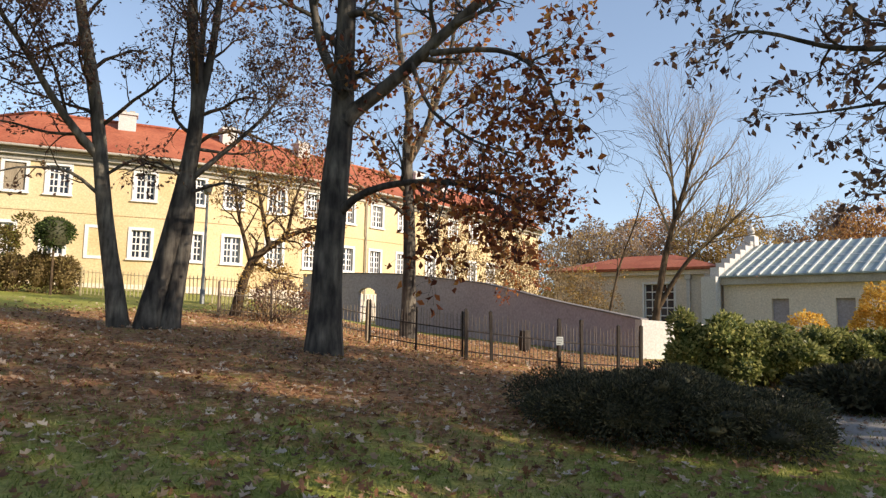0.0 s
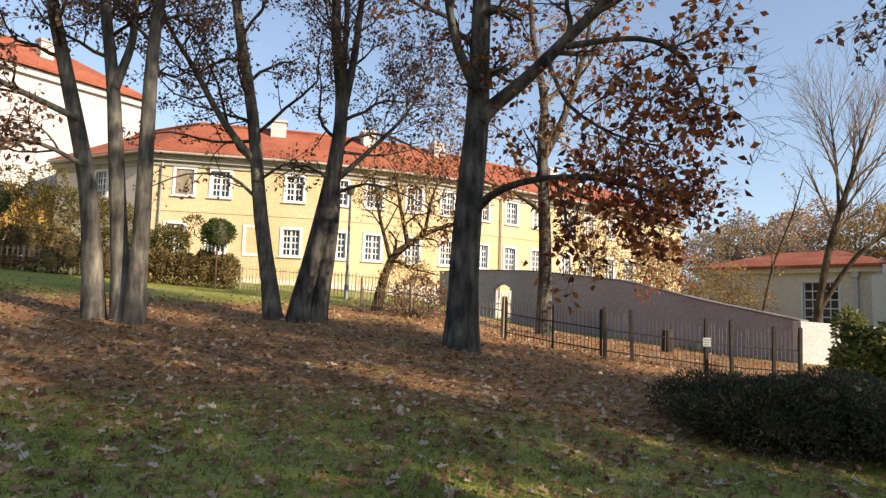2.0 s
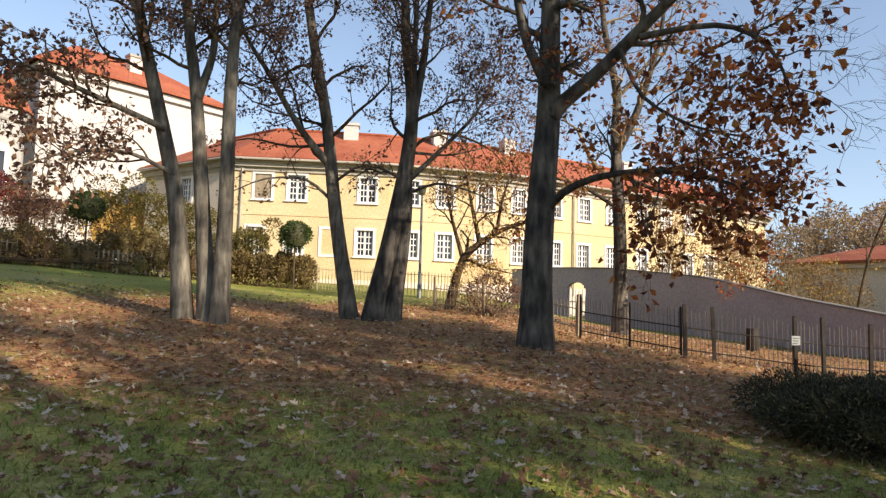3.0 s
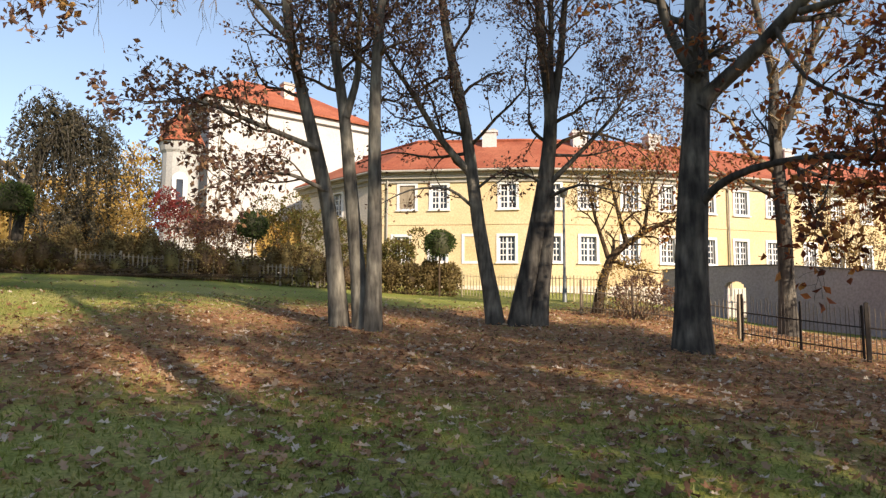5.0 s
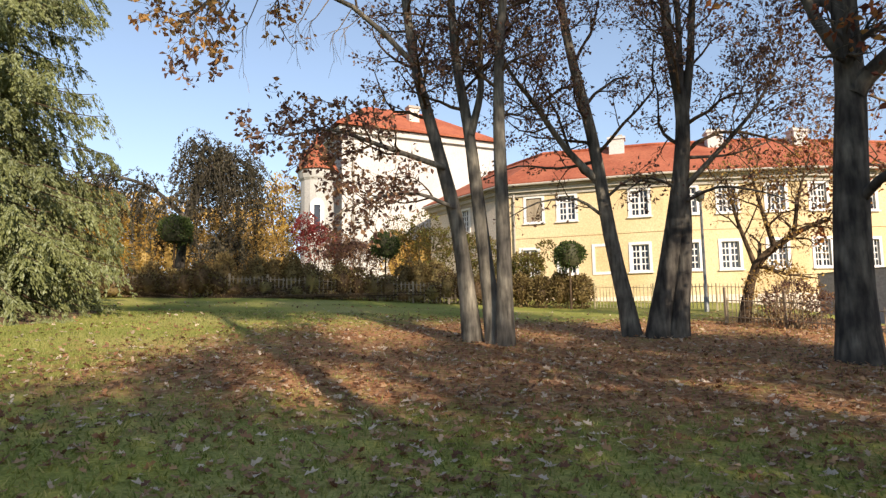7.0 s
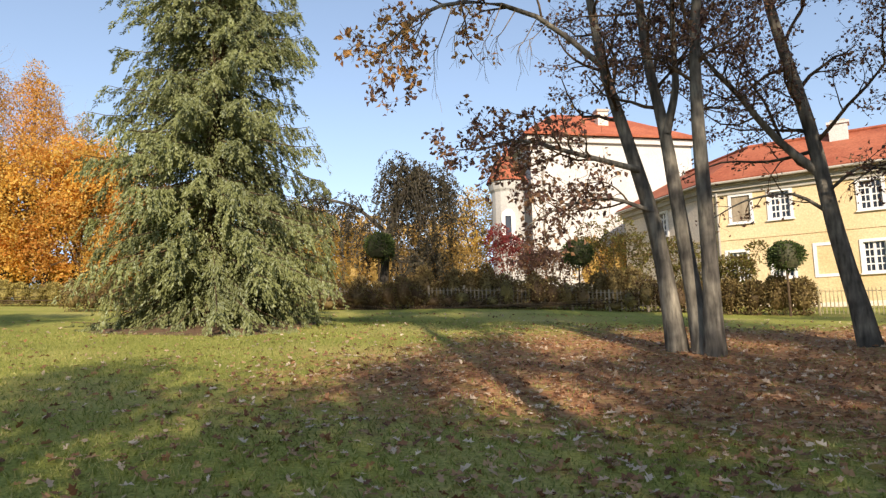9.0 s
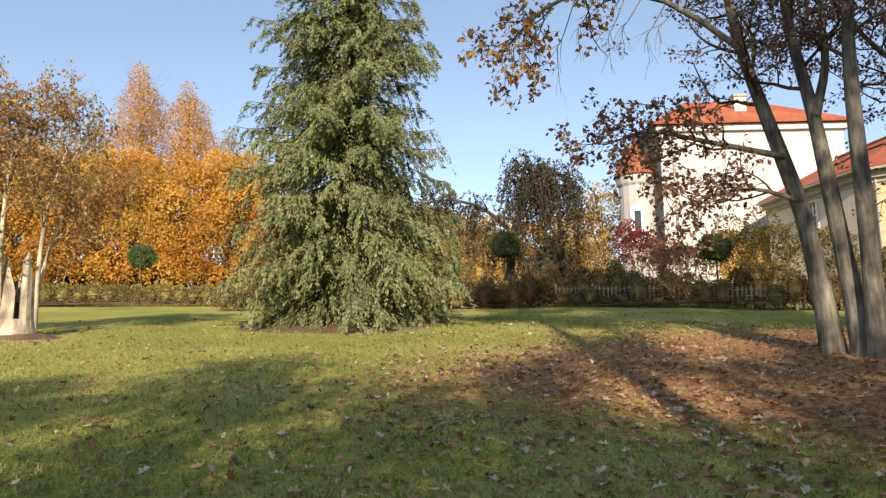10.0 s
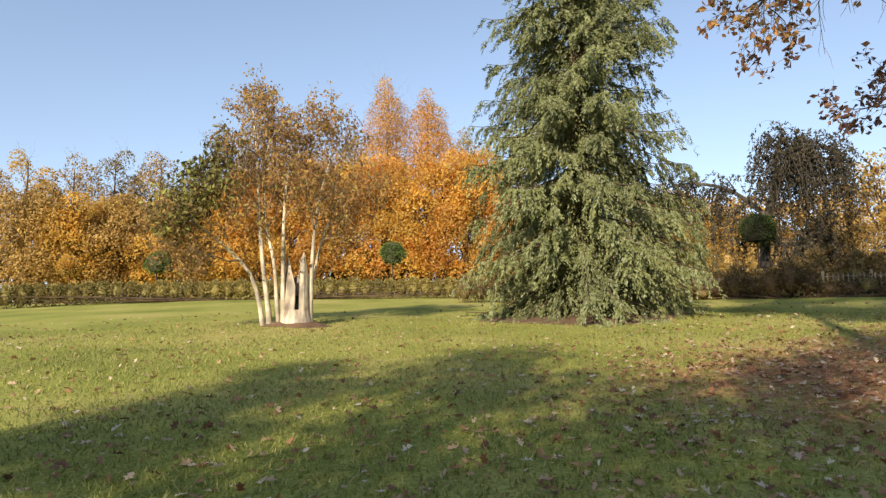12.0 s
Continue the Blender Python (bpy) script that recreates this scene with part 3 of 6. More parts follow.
def chapel():
    a = bearing(-22.9, 0, 41.5)
    b = bearing(-50, 0, 37.5)
    house = thing("chapel", (a.x, a.y, 0), "cream chapel with a grey green seamed metal roof", "building")
    u = (b - a).normalized()
    u.z = 0
    v = Vector((-u.y, u.x, 0))
    o = Vector((a.x, a.y, 0))
    L, top, ridge = (b - a).length, 4.05, 6.3
    holes = []
    for az in (-26.9, -31.2, -36.3):
        m = meet(az, a.to_2d(), b.to_2d())
        holes.append((m - 0.45, m + 0.45, 0.9, 2.9))
    g = Geo()
    wall_panel(g, o, u, v, L, 0.5, -0.5, top, holes)
    g.make("wall", CREAM, house)
    for h in holes:
        Geo().block(o, u, v, h[0], h[1], 0.2, 0.3, h[2], h[3]).make("blind_niche", GREYWALL, house)
    Geo().block(o, u, v, 0, 0.5, 0.5, 9, -0.5, top).block(o, u, v, L - 0.5, L, 0.5, 9, -0.5, top).block(o, u, v, 0.5, L - 0.5, 8.5, 9, -0.5, top).make("rear_wall", CREAM, house)
    Geo().block(o, u, v, -0.1, L + 0.1, -0.3, -0.003, top - 0.35, top + 0.05).make("cornice", STONE, house)
    g = Geo()
    e0, e1 = o - v * 0.45 + Vector((0, 0, top + 0.06)), o + v * 4.5 + Vector((0, 0, ridge))
    e2 = o + v * 9.45 + Vector((0, 0, top + 0.06))
    dz = Vector((0, 0, 0.08))
    for p, q in ((e0, e1), (e1, e2)):
        g.hexa([p, p + u * L, q + u * L, q], [p + dz, p + u * L + dz, q + u * L + dz, q + dz])
    roof = g.make("roof", ZINC, house, "grey green sheet metal")
    n = int(L / 0.62)
    for i in range(n):
        x = u * (0.35 + i * 0.62)
        g = Geo()
        p, q = e0 + x + dz * 0.9, e1 + x + dz * 0.9
        w, h = u * 0.05, Vector((0, 0, 0.09))
        g.hexa([p - w, p + w, q + w, q - w], [p - w + h, p + w + h, q + w + h, q - w + h])
        g.make("seam", SEAM, roof)
    for s in (0.25, 0.5, 0.75):
        p = e0.lerp(e1, s) + dz * 1.02
        w = (e1 - e0).normalized() * 0.035
        h = Vector((0, 0, 0.03))
        Geo().hexa([p - w, p + u * L - w, p + u * L + w, p + w], [p - w + h, p + u * L - w + h, p + u * L + w + h, p + w + h]).make("lap_joint", SEAM, roof)
    # gable parapet with a pinnacle
    for k in range(7):
        s = k / 7
        p = e0.lerp(e1, s)
        Geo().block(Vector((p.x, p.y, 0)), u, v, -0.55, -0.02, -0.02, 0.66, top - 0.3, p.z + 0.6).make("parapet_step", WHITE, house, "white stepped gable parapet")
    p = e1
    g = Geo().block(Vector((p.x, p.y, 0)), u, v, -0.62, 0.05, -0.3, 0.3, ridge - 0.5, ridge + 0.65)
    g.tube([Vector((p.x, p.y, z)) - u * 0.28 for z in (ridge + 0.65, ridge + 0.8, ridge + 1.0, ridge + 1.25, ridge + 1.5)], [0.3, 0.18, 0.24, 0.14, 0.02], 10)
    g.make("pinnacle", WHITE, house)
    Geo().block(o, u, v, -0.9, -0.02, -0.9, -0.32, -0.5, top + 0.1).make("buttress", WHITE, house, "white corner pier")


chapel()


# ---- garden wall with an arched door ----
def garden_wall():
    c = bearing(3, 0, 36)
    wall = thing("garden_wall", (c.x, c.y, 1), "long grey rendered garden wall with sweeping top", "wall", kind="structure")
    ctrl = [bearing(12, 0, 40), bearing(8.6, 0, 38), bearing(3.9, 0, 36.0), bearing(-3.5, 0, 31.6), bearing(-10, 0, 28.3), bearing(-16.6, 0, 25.5)]
    tops = [3.9, 3.95, 3.85, 3.2, 2.25, 1.6]
    N = 150
    xs = np.linspace(0, 5, N)
    X = np.interp(xs, range(6), [p.x for p in ctrl])
    Y = np.interp(xs, range(6), [p.y for p in ctrl])
    Zt = np.interp(xs, range(6), tops)
    for arr in (X, Y, Zt):
        for _ in range(24):
            arr[1:-1] = (arr[:-2] + 2 * arr[1:-1] + arr[2:]) / 4
    d0, d1 = radians(5.85), radians(7.4)
    g, cap = Geo(), Geo()
    for i in range(N - 1):
        p, q = Vector((X[i], Y[i], 0)), Vector((X[i + 1], Y[i + 1], 0))
        u = (q - p).normalized()
        v = Vector((-u.y, u.x, 0)) * 0.35
        az = math.atan2(-(p.x + q.x) / 2, (p.y + q.y) / 2)
        zb = -0.5
        if d0 < az < d1:
            zb = 2.85 + 0.45 * math.sqrt(max(0, 1 - ((az - (d0 + d1) / 2) / ((d1 - d0) / 2)) ** 2)) - 0.15
        lo = [p, q, q + v, p + v]
        z = [Zt[i], Zt[i + 1], Zt[i + 1], Zt[i]]
        g.hexa([w + Vector((0, 0, zb)) for w in lo], [w + Vector((0, 0, k)) for w, k in zip(lo, z)])
        w = v * 0.12
        lo = [p - w, q - w, q + v + w, p + v + w]
        cap.hexa([s + Vector((0, 0, k + 0.003)) for s, k in zip(lo, z)], [s + Vector((0, 0, k + 0.06)) for s, k in zip(lo, z)])
    g.make("wall_body", GREYWALL, wall)
    cap.make("coping", COPING, wall, "thin dark weathered coping")
    # short pale return towards the shrubs; its sunlit look is put into the colour
    p, q = bearing(-16.62, 0, 25.3), bearing(-22.5, 0, 28.2)
    u = (q - p).normalized()
    u.z = 0
    v = Vector((-u.y, u.x, 0))
    g = Geo()
    g.hexa([p.xy.to_3d() + Vector((0, 0, -0.5)), q.xy.to_3d() + Vector((0, 0, -0.5)), q.xy.to_3d() + v * 0.35 + Vector((0, 0, -0.5)), p.xy.to_3d() + v * 0.35 + Vector((0, 0, -0.5))],
           [p.xy.to_3d() + Vector((0, 0, 1.62)), q.xy.to_3d() + Vector((0, 0, 1.45)), q.xy.to_3d() + v * 0.35 + Vector((0, 0, 1.45)), p.xy.to_3d() + v * 0.35 + Vector((0, 0, 1.62))])
    g.make("wall_return", WHITE, wall, "return of the wall, whitened as if sunlit")
    # iron gate leaf in the arch
    p, q = bearing(7.4, 0, 37.4), bearing(5.85, 0, 36.85)
    u = (q - p).normalized()
    u.z = 0
    L = (q - p).length
    gate = thing("garden_gate", (p.x, p.y, 1.0), "white iron gate in the arched wall opening", "gate")
    v = Vector((-u.y, u.x, 0))
    o = Vector((p.x, p.y, 0)) + v * 0.2
    for i in range(6):
        x = 0.06 + (L - 0.12) * i / 5
        Geo().block(o, u, v, x - 0.013, x + 0.013, 0, 0.03, 0.95, 2.75).make("bar", TRIM, gate)
    for za, zb in ((1.15, 1.2), (2.05, 2.1)):
        Geo().block(o, u, v, 0, L, 0.032, 0.06, za, zb).make("rail", TRIM, gate)


garden_wall()


# ---- trees ----
def curve(pts, n):
    """A smooth line of n points through a few given ones."""
    p = np.array([tuple(q) for q in pts], float)
    k = np.linspace(0, len(p) - 1, n)
    out = np.stack([np.interp(k, range(len(p)), p[:, j]) for j in range(3)], 1)
    for _ in range(max(1, n // (2 * len(p)))):
        out[1:-1] = (out[:-2] + 2 * out[1:-1] + out[2:]) / 4
    return out


def sprout(rng, pts, rads, n, t0, length, spread, lift, wander=0.25, steps=6, t1=1.0, thin=0.55, taper=0.45, flat=0.0):
    """n side branches of one branch, each a (points, radii) pair."""
    out = []
    m = len(pts)
    turn = rng.uniform(0, 6.28)
    for i in range(n):
        t = t0 + (t1 - t0) * (i + rng.uniform(0, 1)) / n
        k = min(t * (m - 1), m - 1.001)
        j = int(k)
        base = pts[j] + (pts[j + 1] - pts[j]) * (k - j)
        r = rads[j] + (rads[j + 1] - rads[j]) * (k - j)
        tan = pts[j + 1] - pts[j]
        tan = tan / (np.linalg.norm(tan) + 1e-9)
        turn += 2.4 + rng.uniform(-0.4, 0.4)
        a = np.cross(tan, [0.3, 0.2, 0.93] if abs(tan[2]) < 0.8 else [1, 0.1, 0])
        a /= np.linalg.norm(a)
        b = np.cross(tan, a)
        s = spread * rng.uniform(0.75, 1.25)
        d = tan * math.cos(s) + (a * math.cos(turn) + b * math.sin(turn) * (1 - flat)) * math.sin(s)
        L = length * rng.uniform(0.6, 1.2) * (1 - taper * t)
        q = [base]
        for _ in range(steps):
            d = d + rng.normal(size=3) * wander
            d[2] += lift
            d = d / np.linalg.norm(d)
            q.append(q[-1] + d * L / steps)
        rr = max(0.004, r * thin)
        out.append((np.array(q), np.linspace(rr, max(0.003, rr * 0.25), steps + 1)))
    return out


def grow(rng, stems, plan):
    """Branches in generations; plan holds the keywords of sprout for each one."""
    gens = [stems]
    for kw in plan:
        nxt = []
        for p, r in gens[-1]:
            nxt += sprout(rng, p, r, **kw)
        gens.append(nxt)
    return gens


def along(rng, branches, each, spread=0.05):
    """Points strewn along branches."""
    out = []
    for p, _ in branches:
        k = rng.uniform(0.15, 1, each) * (len(p) - 1.001)
        j = k.astype(int)
        out.append(p[j] + (p[j + 1] - p[j]) * (k - j)[:, None] + rng.normal(size=(each, 3)) * spread)
    return np.concatenate(out) if out else np.zeros((0, 3))


def stem(pts, r0, r1, n=14, flare=1.45):
    p = curve(pts, n)
    r = np.linspace(r0, r1, n)
    r[0] *= flare
    r[1] *= 1 + (flare - 1) * 0.25
    return p, r


def build_tree(name, label, stems, plan, material, leaf=None, per_twig=4, size=0.13, hang=0.4, seed=1, stem_sides=12, twig_material=None, group="", own=(), keep=None, spread=0.06, tuft=0, bare=(), light=()):
    """A tree of given stems: trunks, branches and leaves as parts. own: extra main limbs."""
    rng = np.random.default_rng(seed)
    foot = stems[0][0][0]
    tree = thing(name, tuple(foot), label, "tree", group)
    for p, r in stems:
        q = p.copy()
        q[0, 2] -= 0.25
        Geo().tube(q, r, stem_sides).make("trunk", material, tree, smooth=True)
    for p, r in bare:
        q = p.copy()
        q[0, 2] -= 0.25
        Geo().tube(q, r, stem_sides).make("trunk", material, tree, smooth=True)
    for p, r in own:
        Geo().tube(p, r, 9).make("limb", material, tree, smooth=True)
    gens = grow(rng, list(stems) + list(own), plan)
    for p, r in light:
        Geo().tube(p, r, 6).make("limb", material, tree, smooth=True)
    slim = grow(rng, list(light), [G(8, 0.15, 1.1, 0.8, 0.0), G(4, 0.2, 0.5, 0.8, -0.03, steps=3)]) if light else [[], [], []]
    sides = (0, 6, 4, 3, 3)
    g = Geo()
    for k, gen in enumerate(gens[1:], 1):
        for p, r in gen:
            g.tube(p, r, sides[min(k, 4)])
    for k in (1, 2):
        for p, r in slim[k]:
            g.tube(p, r, 3)
    if g.n:
        g.make("branching", twig_material or material, tree, smooth=True, kind="stuff")
    if leaf:
        pos = along(rng, gens[-1], per_twig, spread)
        if len(gens) > 3:
            pos = np.concatenate([pos, along(rng, gens[-2], per_twig, spread)])
        if light:
            pos = np.concatenate([pos, along(rng, slim[2], 3, 0.08)])
        if tuft:
            tips = np.array([p[-1] for p, _ in gens[-1]])
            tips = tips[rng.uniform(size=len(tips)) < 0.75]
            pos = np.concatenate([pos[::2], np.repeat(tips, tuft, 0) + rng.normal(size=(len(tips) * tuft, 3)) * 0.07])
        if keep is not None:
            pos = pos[keep(pos, rng)]
        Geo().leaves(rng, pos, size, size * 0.62, hang).make("crown", leaf, tree, kind="stuff")
    return tree


def G(n, t0, length, spread, lift, **kw):
    return dict(n=n, t0=t0, length=length, spread=spread, lift=lift, **kw)


# big oak in the middle of the lawn
D = 14.2
oak_low = stem([on_ground(10.1, D), bearing(10.0, 5, D), bearing(9.6, 11.8, D), bearing(9.2, 16.4, D + 0.1), bearing(9.2, 21, D + 0.2), bearing(9.1, 25.7, D + 0.2), bearing(9.2, 34, D + 0.5), bearing(9.5, 43, D + 0.5)], 0.345, 0.15, 24, 1.3)
oak_limb = stem([bearing(9.0, 16.3, D), bearing(8.2, 17.4, D), bearing(5.1, 19.6, D - 0.3), bearing(1.9, 22.6, D - 0.6), bearing(-1.9, 25.6, D - 1.0), bearing(-5.5, 28.5, D - 1.2), bearing(-9, 30, D - 1.4)], 0.19, 0.06, 14, 1.1)
oak_left = stem([bearing(9.4, 19, D), bearing(11.5, 22.5, D), bearing(12.4, 27, D - 0.3), bearing(13.5, 34, D - 0.5)], 0.13, 0.05, 8, 1.1)
oak_mid = stem([bearing(9.5, 8.2, D), bearing(7.9, 10.2, D - 0.4), bearing(5.0, 11.4, D - 0.8), bearing(0.5, 11.8, D - 1.4), bearing(-3.8, 11.0, D - 1.8), bearing(-7.5, 9.6, D - 2.0)], 0.10, 0.025, 12, 1.1)
oak_drop = stem([bearing(1.5, 22.3, D - 0.7), bearing(-3.5, 22.8, D - 1.2), bearing(-6.5, 22.2, D - 1.5), bearing(-9.0, 20, D - 1.8), bearing(-9.8, 17, D - 1.9)], 0.07, 0.02, 10, 1.1)
oak_under = stem([bearing(3.2, 21.4, D - 0.6), bearing(1.5, 17.5, D - 1.0), bearing(-2.5, 15.0, D - 1.5), bearing(-7.0, 13.8, D - 2.0)], 0.05, 0.015, 10, 1.1)
build_tree("oak_tree", "big dark oak with rust brown leaves on lawn", [oak_low], [G(9, 0.42, 2.2, 0.95, 0.0), G(8, 0.2, 1.1, 0.8, -0.02), G(6, 0.2, 0.55, 0.8, -0.05, steps=3)],
           DARKBARK, RUST, 1, 0.165, seed=11, own=[oak_limb, oak_left, oak_mid, oak_drop, oak_under], tuft=3, stem_sides=16,
           keep=lambda p, r: (np.degrees(np.arctan2(-p[:, 0], p[:, 1])) > -13.2 + r.uniform(-1, 1, len(p))) & (r.uniform(size=len(p)) < np.where(p[:, 2] > 5.4, 0.5, 0.7)))


def S(az_el, d, r0, r1, n=12, flare=1.1, ground=False):
    """A stem through bearings (az, el), at the distances d (one, or first and last)."""
    d0, d1 = d if isinstance(d, tuple) else (d, d)
    m = len(az_el)
    pts = [bearing(a, e, d0 + (d1 - d0) * i / (m - 1)) for i, (a, e) in enumerate(az_el)]
    if ground:
        pts[0].z = float(gz(pts[0].x, pts[0].y))
    return stem(pts, r0, r1, n, flare)


# three stems of one old maple
t1 = S([(39.3, -0.7), (40.4, 8.6), (42.4, 16.2), (44.2, 22.4), (45.5, 32), (47, 42)], (16.0, 16.5), 0.21, 0.06, 16, 1.3, True)
t2 = S([(37.4, -1.2), (38.6, 10.1), (39.3, 16.6), (40.5, 22.9), (41, 33), (41, 42)], (15.8, 16.2), 0.19, 0.055, 16, 1.3, True)
t3 = S([(36.6, -1.3), (36.5, 6.7), (36.7, 16.9), (36.5, 23.5), (35, 33), (34, 42)], (15.5, 15.2), 0.2, 0.055, 16, 1.3, True)
t2b = S([(39.2, 16.2), (38.1, 19.8), (38.2, 23.3), (37.5, 34)], 15.9, 0.105, 0.045, 10)
tl1 = S([(41.5, 13.5), (47.8, 15.6), (51.5, 16.8), (55.4, 15.9)], (16.0, 14.5), 0.075, 0.02, 10)
tl2 = S([(40.6, 10), (44, 11.5), (48, 11.0), (51, 9.5)], (16.0, 14.8), 0.055, 0.015, 10)
tl3 = S([(44, 22), (50.1, 27.3), (57.6, 28.2), (61.0, 26.6), (63.2, 24.6), (64.6, 23.2)], (16.2, 13.0), 0.07, 0.015, 12)
build_tree("maple_tree", "three-stemmed maple with thin brown leaves", [t1, t2, t3], [G(14, 0.42, 3.1, 0.9, 0.03, thin=0.36), G(7, 0.2, 1.2, 0.8, -0.01), G(6, 0.25, 0.5, 0.8, -0.05, steps=3)],
           GREYBARK, DULL, 8, 0.11, seed=21, own=[t2b], stem_sides=12, twig_material=TWIG, keep=lambda p, r: r.uniform(size=len(p)) < np.where(p[:, 2] < 10.3, 0.32, 1.0))
bough = thing("maple_bough", tuple(tl1[0][0]), "low leafy maple bough with rust brown leaves", "branch")
rng = np.random.default_rng(77)
for p, r in (tl1, tl2, tl3):
    Geo().tube(p, r, 8).make("limb", GREYBARK, bough, smooth=True)
gens = grow(rng, [tl1, tl2, tl3], [G(16, 0.15, 2.1, 0.85, 0.01, flat=0.2), G(6, 0.15, 0.7, 0.8, -0.03), G(4, 0.2, 0.38, 0.8, -0.05, steps=3)])
g = Geo()
for k, gen in enumerate(gens[1:]):
    for p, r in gen:
        g.tube(p, r, (5, 4, 3)[k])
g.make("twig_growth", TWIG, bough, kind="stuff")
pos = np.concatenate([along(rng, gens[3], 3), along(rng, gens[2], 2)])
far = (pos[:, 0] < -11.2) | (rng.uniform(size=len(pos)) < 0.45)
pos = pos[far]
tip = (pos[:, 2] > 6.9) & (pos[:, 0] < -10.5)
g = Geo()
for az, el, top in ((62.8, 22.6, 26.6), (60.9, 23.2, 27.2), (58.9, 20.3, 27.6), (57.0, 22.8, 27.8), (54.4, 21.6, 27.6), (53.2, 23.0, 27.0), (51.2, 22.0, 26.4), (50.2, 23.4, 26.0)):
    d = 13.2 + (64 - az) * 0.12
    twig = S([(az - 1.6, top), (az - 0.3, (top * 1.4 + el) / 2.4), (az + 0.25, (top + el) / 2), (az, el)], d, 0.014, 0.004, 12, 1.0)
    g.tube(*twig, 5)
    for q in sprout(rng, *twig, 7, 0.3, 0.75, 0.6, -0.14, wander=0.16, steps=5, thin=0.7):
        g.tube(*q, 4)
g.make("bare_twig_growth", PALETWIG, bough, "thin bare hanging twigs", kind="stuff")
Geo().leaves(rng, pos[~tip], 0.13, 0.085).make("foliage", DULL, bough, kind="stuff")
Geo().leaves(rng, pos[tip][::2], 0.15, 0.1).make("golden_foliage", AMBER, bough, "orange leaves on the high tip", kind="stuff")

# leaning pair behind it
a1 = S([(25.9, -1.2), (27.5, 7.4), (28.5, 15.5), (30.6, 24.2), (31.5, 33), (33, 42)], 18.3, 0.225, 0.06, 16, 1.3, True)
al = S([(28.3, 11.9), (31.1, 14.8), (33.6, 19.0), (35.5, 21.0), (39, 27)], (18.3, 17.5), 0.11, 0.03, 10)
al2 = S([(27.6, 8.6), (30.0, 10.6), (33.5, 10.4), (36.5, 8.8)], (18.3, 17.2), 0.05, 0.012, 10)
al3 = S([(27.9, 10.2), (25.6, 12.0), (23.4, 11.2)], (18.3, 17.4), 0.045, 0.012, 10)
al4 = S([(28.2, 13.5), (31.5, 13.0), (35.0, 13.6), (38, 12.4)], (18.3, 19.5), 0.05, 0.012, 10)
build_tree("alder_tree", "slender grey tree with a curving low limb", [a1], [G(19, 0.3, 4.3, 0.95, 0.02, thin=0.34), G(8, 0.2, 1.3, 0.8, 0.0), G(6, 0.25, 0.55, 0.8, -0.03, steps=3)],
           GREYBARK, DULL, 4, 0.1, seed=31, own=[al], light=[al2, al3, al4], twig_material=TWIG)
b1 = S([(24.1, -1.2), (22.8, 4.9), (21.5, 11.8), (21.0, 17.1), (22.0, 22.3), (22.3, 32), (23, 41)], 18.0, 0.29, 0.06, 18, 1.25, True)
b2 = S([(22.5, -1.0), (21.7, 4.5), (21.3, 9.1), (21.5, 13.0)], 18.05, 0.26, 0.1, 10, 1.25, True)
br = S([(21.0, 16.8), (20.2, 21.0), (19.9, 25.1), (18.5, 34), (18, 41)], (18.0, 18.4), 0.125, 0.045, 12)
bm_ = S([(21.2, 16.0), (21.1, 21), (21.0, 28), (20.6, 38)], 18.0, 0.105, 0.045, 12)
blow = S([(21.6, 10.5), (18.5, 13.5), (15.5, 16.5), (13.5, 20)], (18.0, 17.2), 0.08, 0.02, 10)
bl2 = S([(21.9, 9.4), (18.8, 10.8), (15.6, 10.0), (13.2, 8.8)], (18.0, 17.0), 0.05, 0.012, 10)
bl3 = S([(21.7, 10.8), (24.2, 12.0), (26.4, 10.6)], (18.0, 17.2), 0.045, 0.012, 10)
bl4 = S([(21.3, 13.2), (17.8, 13.0), (14.5, 13.8)], (18.0, 19.4), 0.05, 0.012, 10)
build_tree("ash_tree", "leaning double-stemmed tree with nearly bare crown", [b1], [G(18, 0.36, 4.3, 0.85, 0.03, thin=0.3), G(8, 0.2, 1.3, 0.8, 0.0), G(6, 0.25, 0.55, 0.8, -0.03, steps=3)],
           DARKBARK, DULL, 3, 0.1, seed=33, own=[br, bm_, blow], light=[bl2, bl3, bl4], bare=[b2], stem_sides=14, twig_material=TWIG)

# crooked small fruit tree by the fence
c1 = S([(17.5, 1.4), (16.5, 4.2), (14.9, 5.6), (12.8, 6.9), (11.0, 7.4)], 23.5, 0.17, 0.05, 12, 1.3, True)
c2 = S([(14.9, 5.6), (15.7, 8.9), (16.3, 12.1)], 23.5, 0.09, 0.03, 8)
c3 = S([(16.4, 4.4), (17.5, 8), (18.0, 11.0)], 23.6, 0.08, 0.03, 8)
c4 = S([(13.5, 6.5), (13.0, 9.5), (12.0, 12.5)], 23.3, 0.07, 0.02, 8)
build_tree("fruit_tree", "crooked low fruit tree with ochre leaves", [c1], [G(8, 0.2, 2.0, 0.8, 0.06), G(6, 0.2, 1.0, 0.8, 0.02), G(4, 0.2, 0.45, 0.8, -0.02, steps=3)],
           TWIG, OCHRE, 2, 0.09, seed=41, own=[c2, c3, c4])

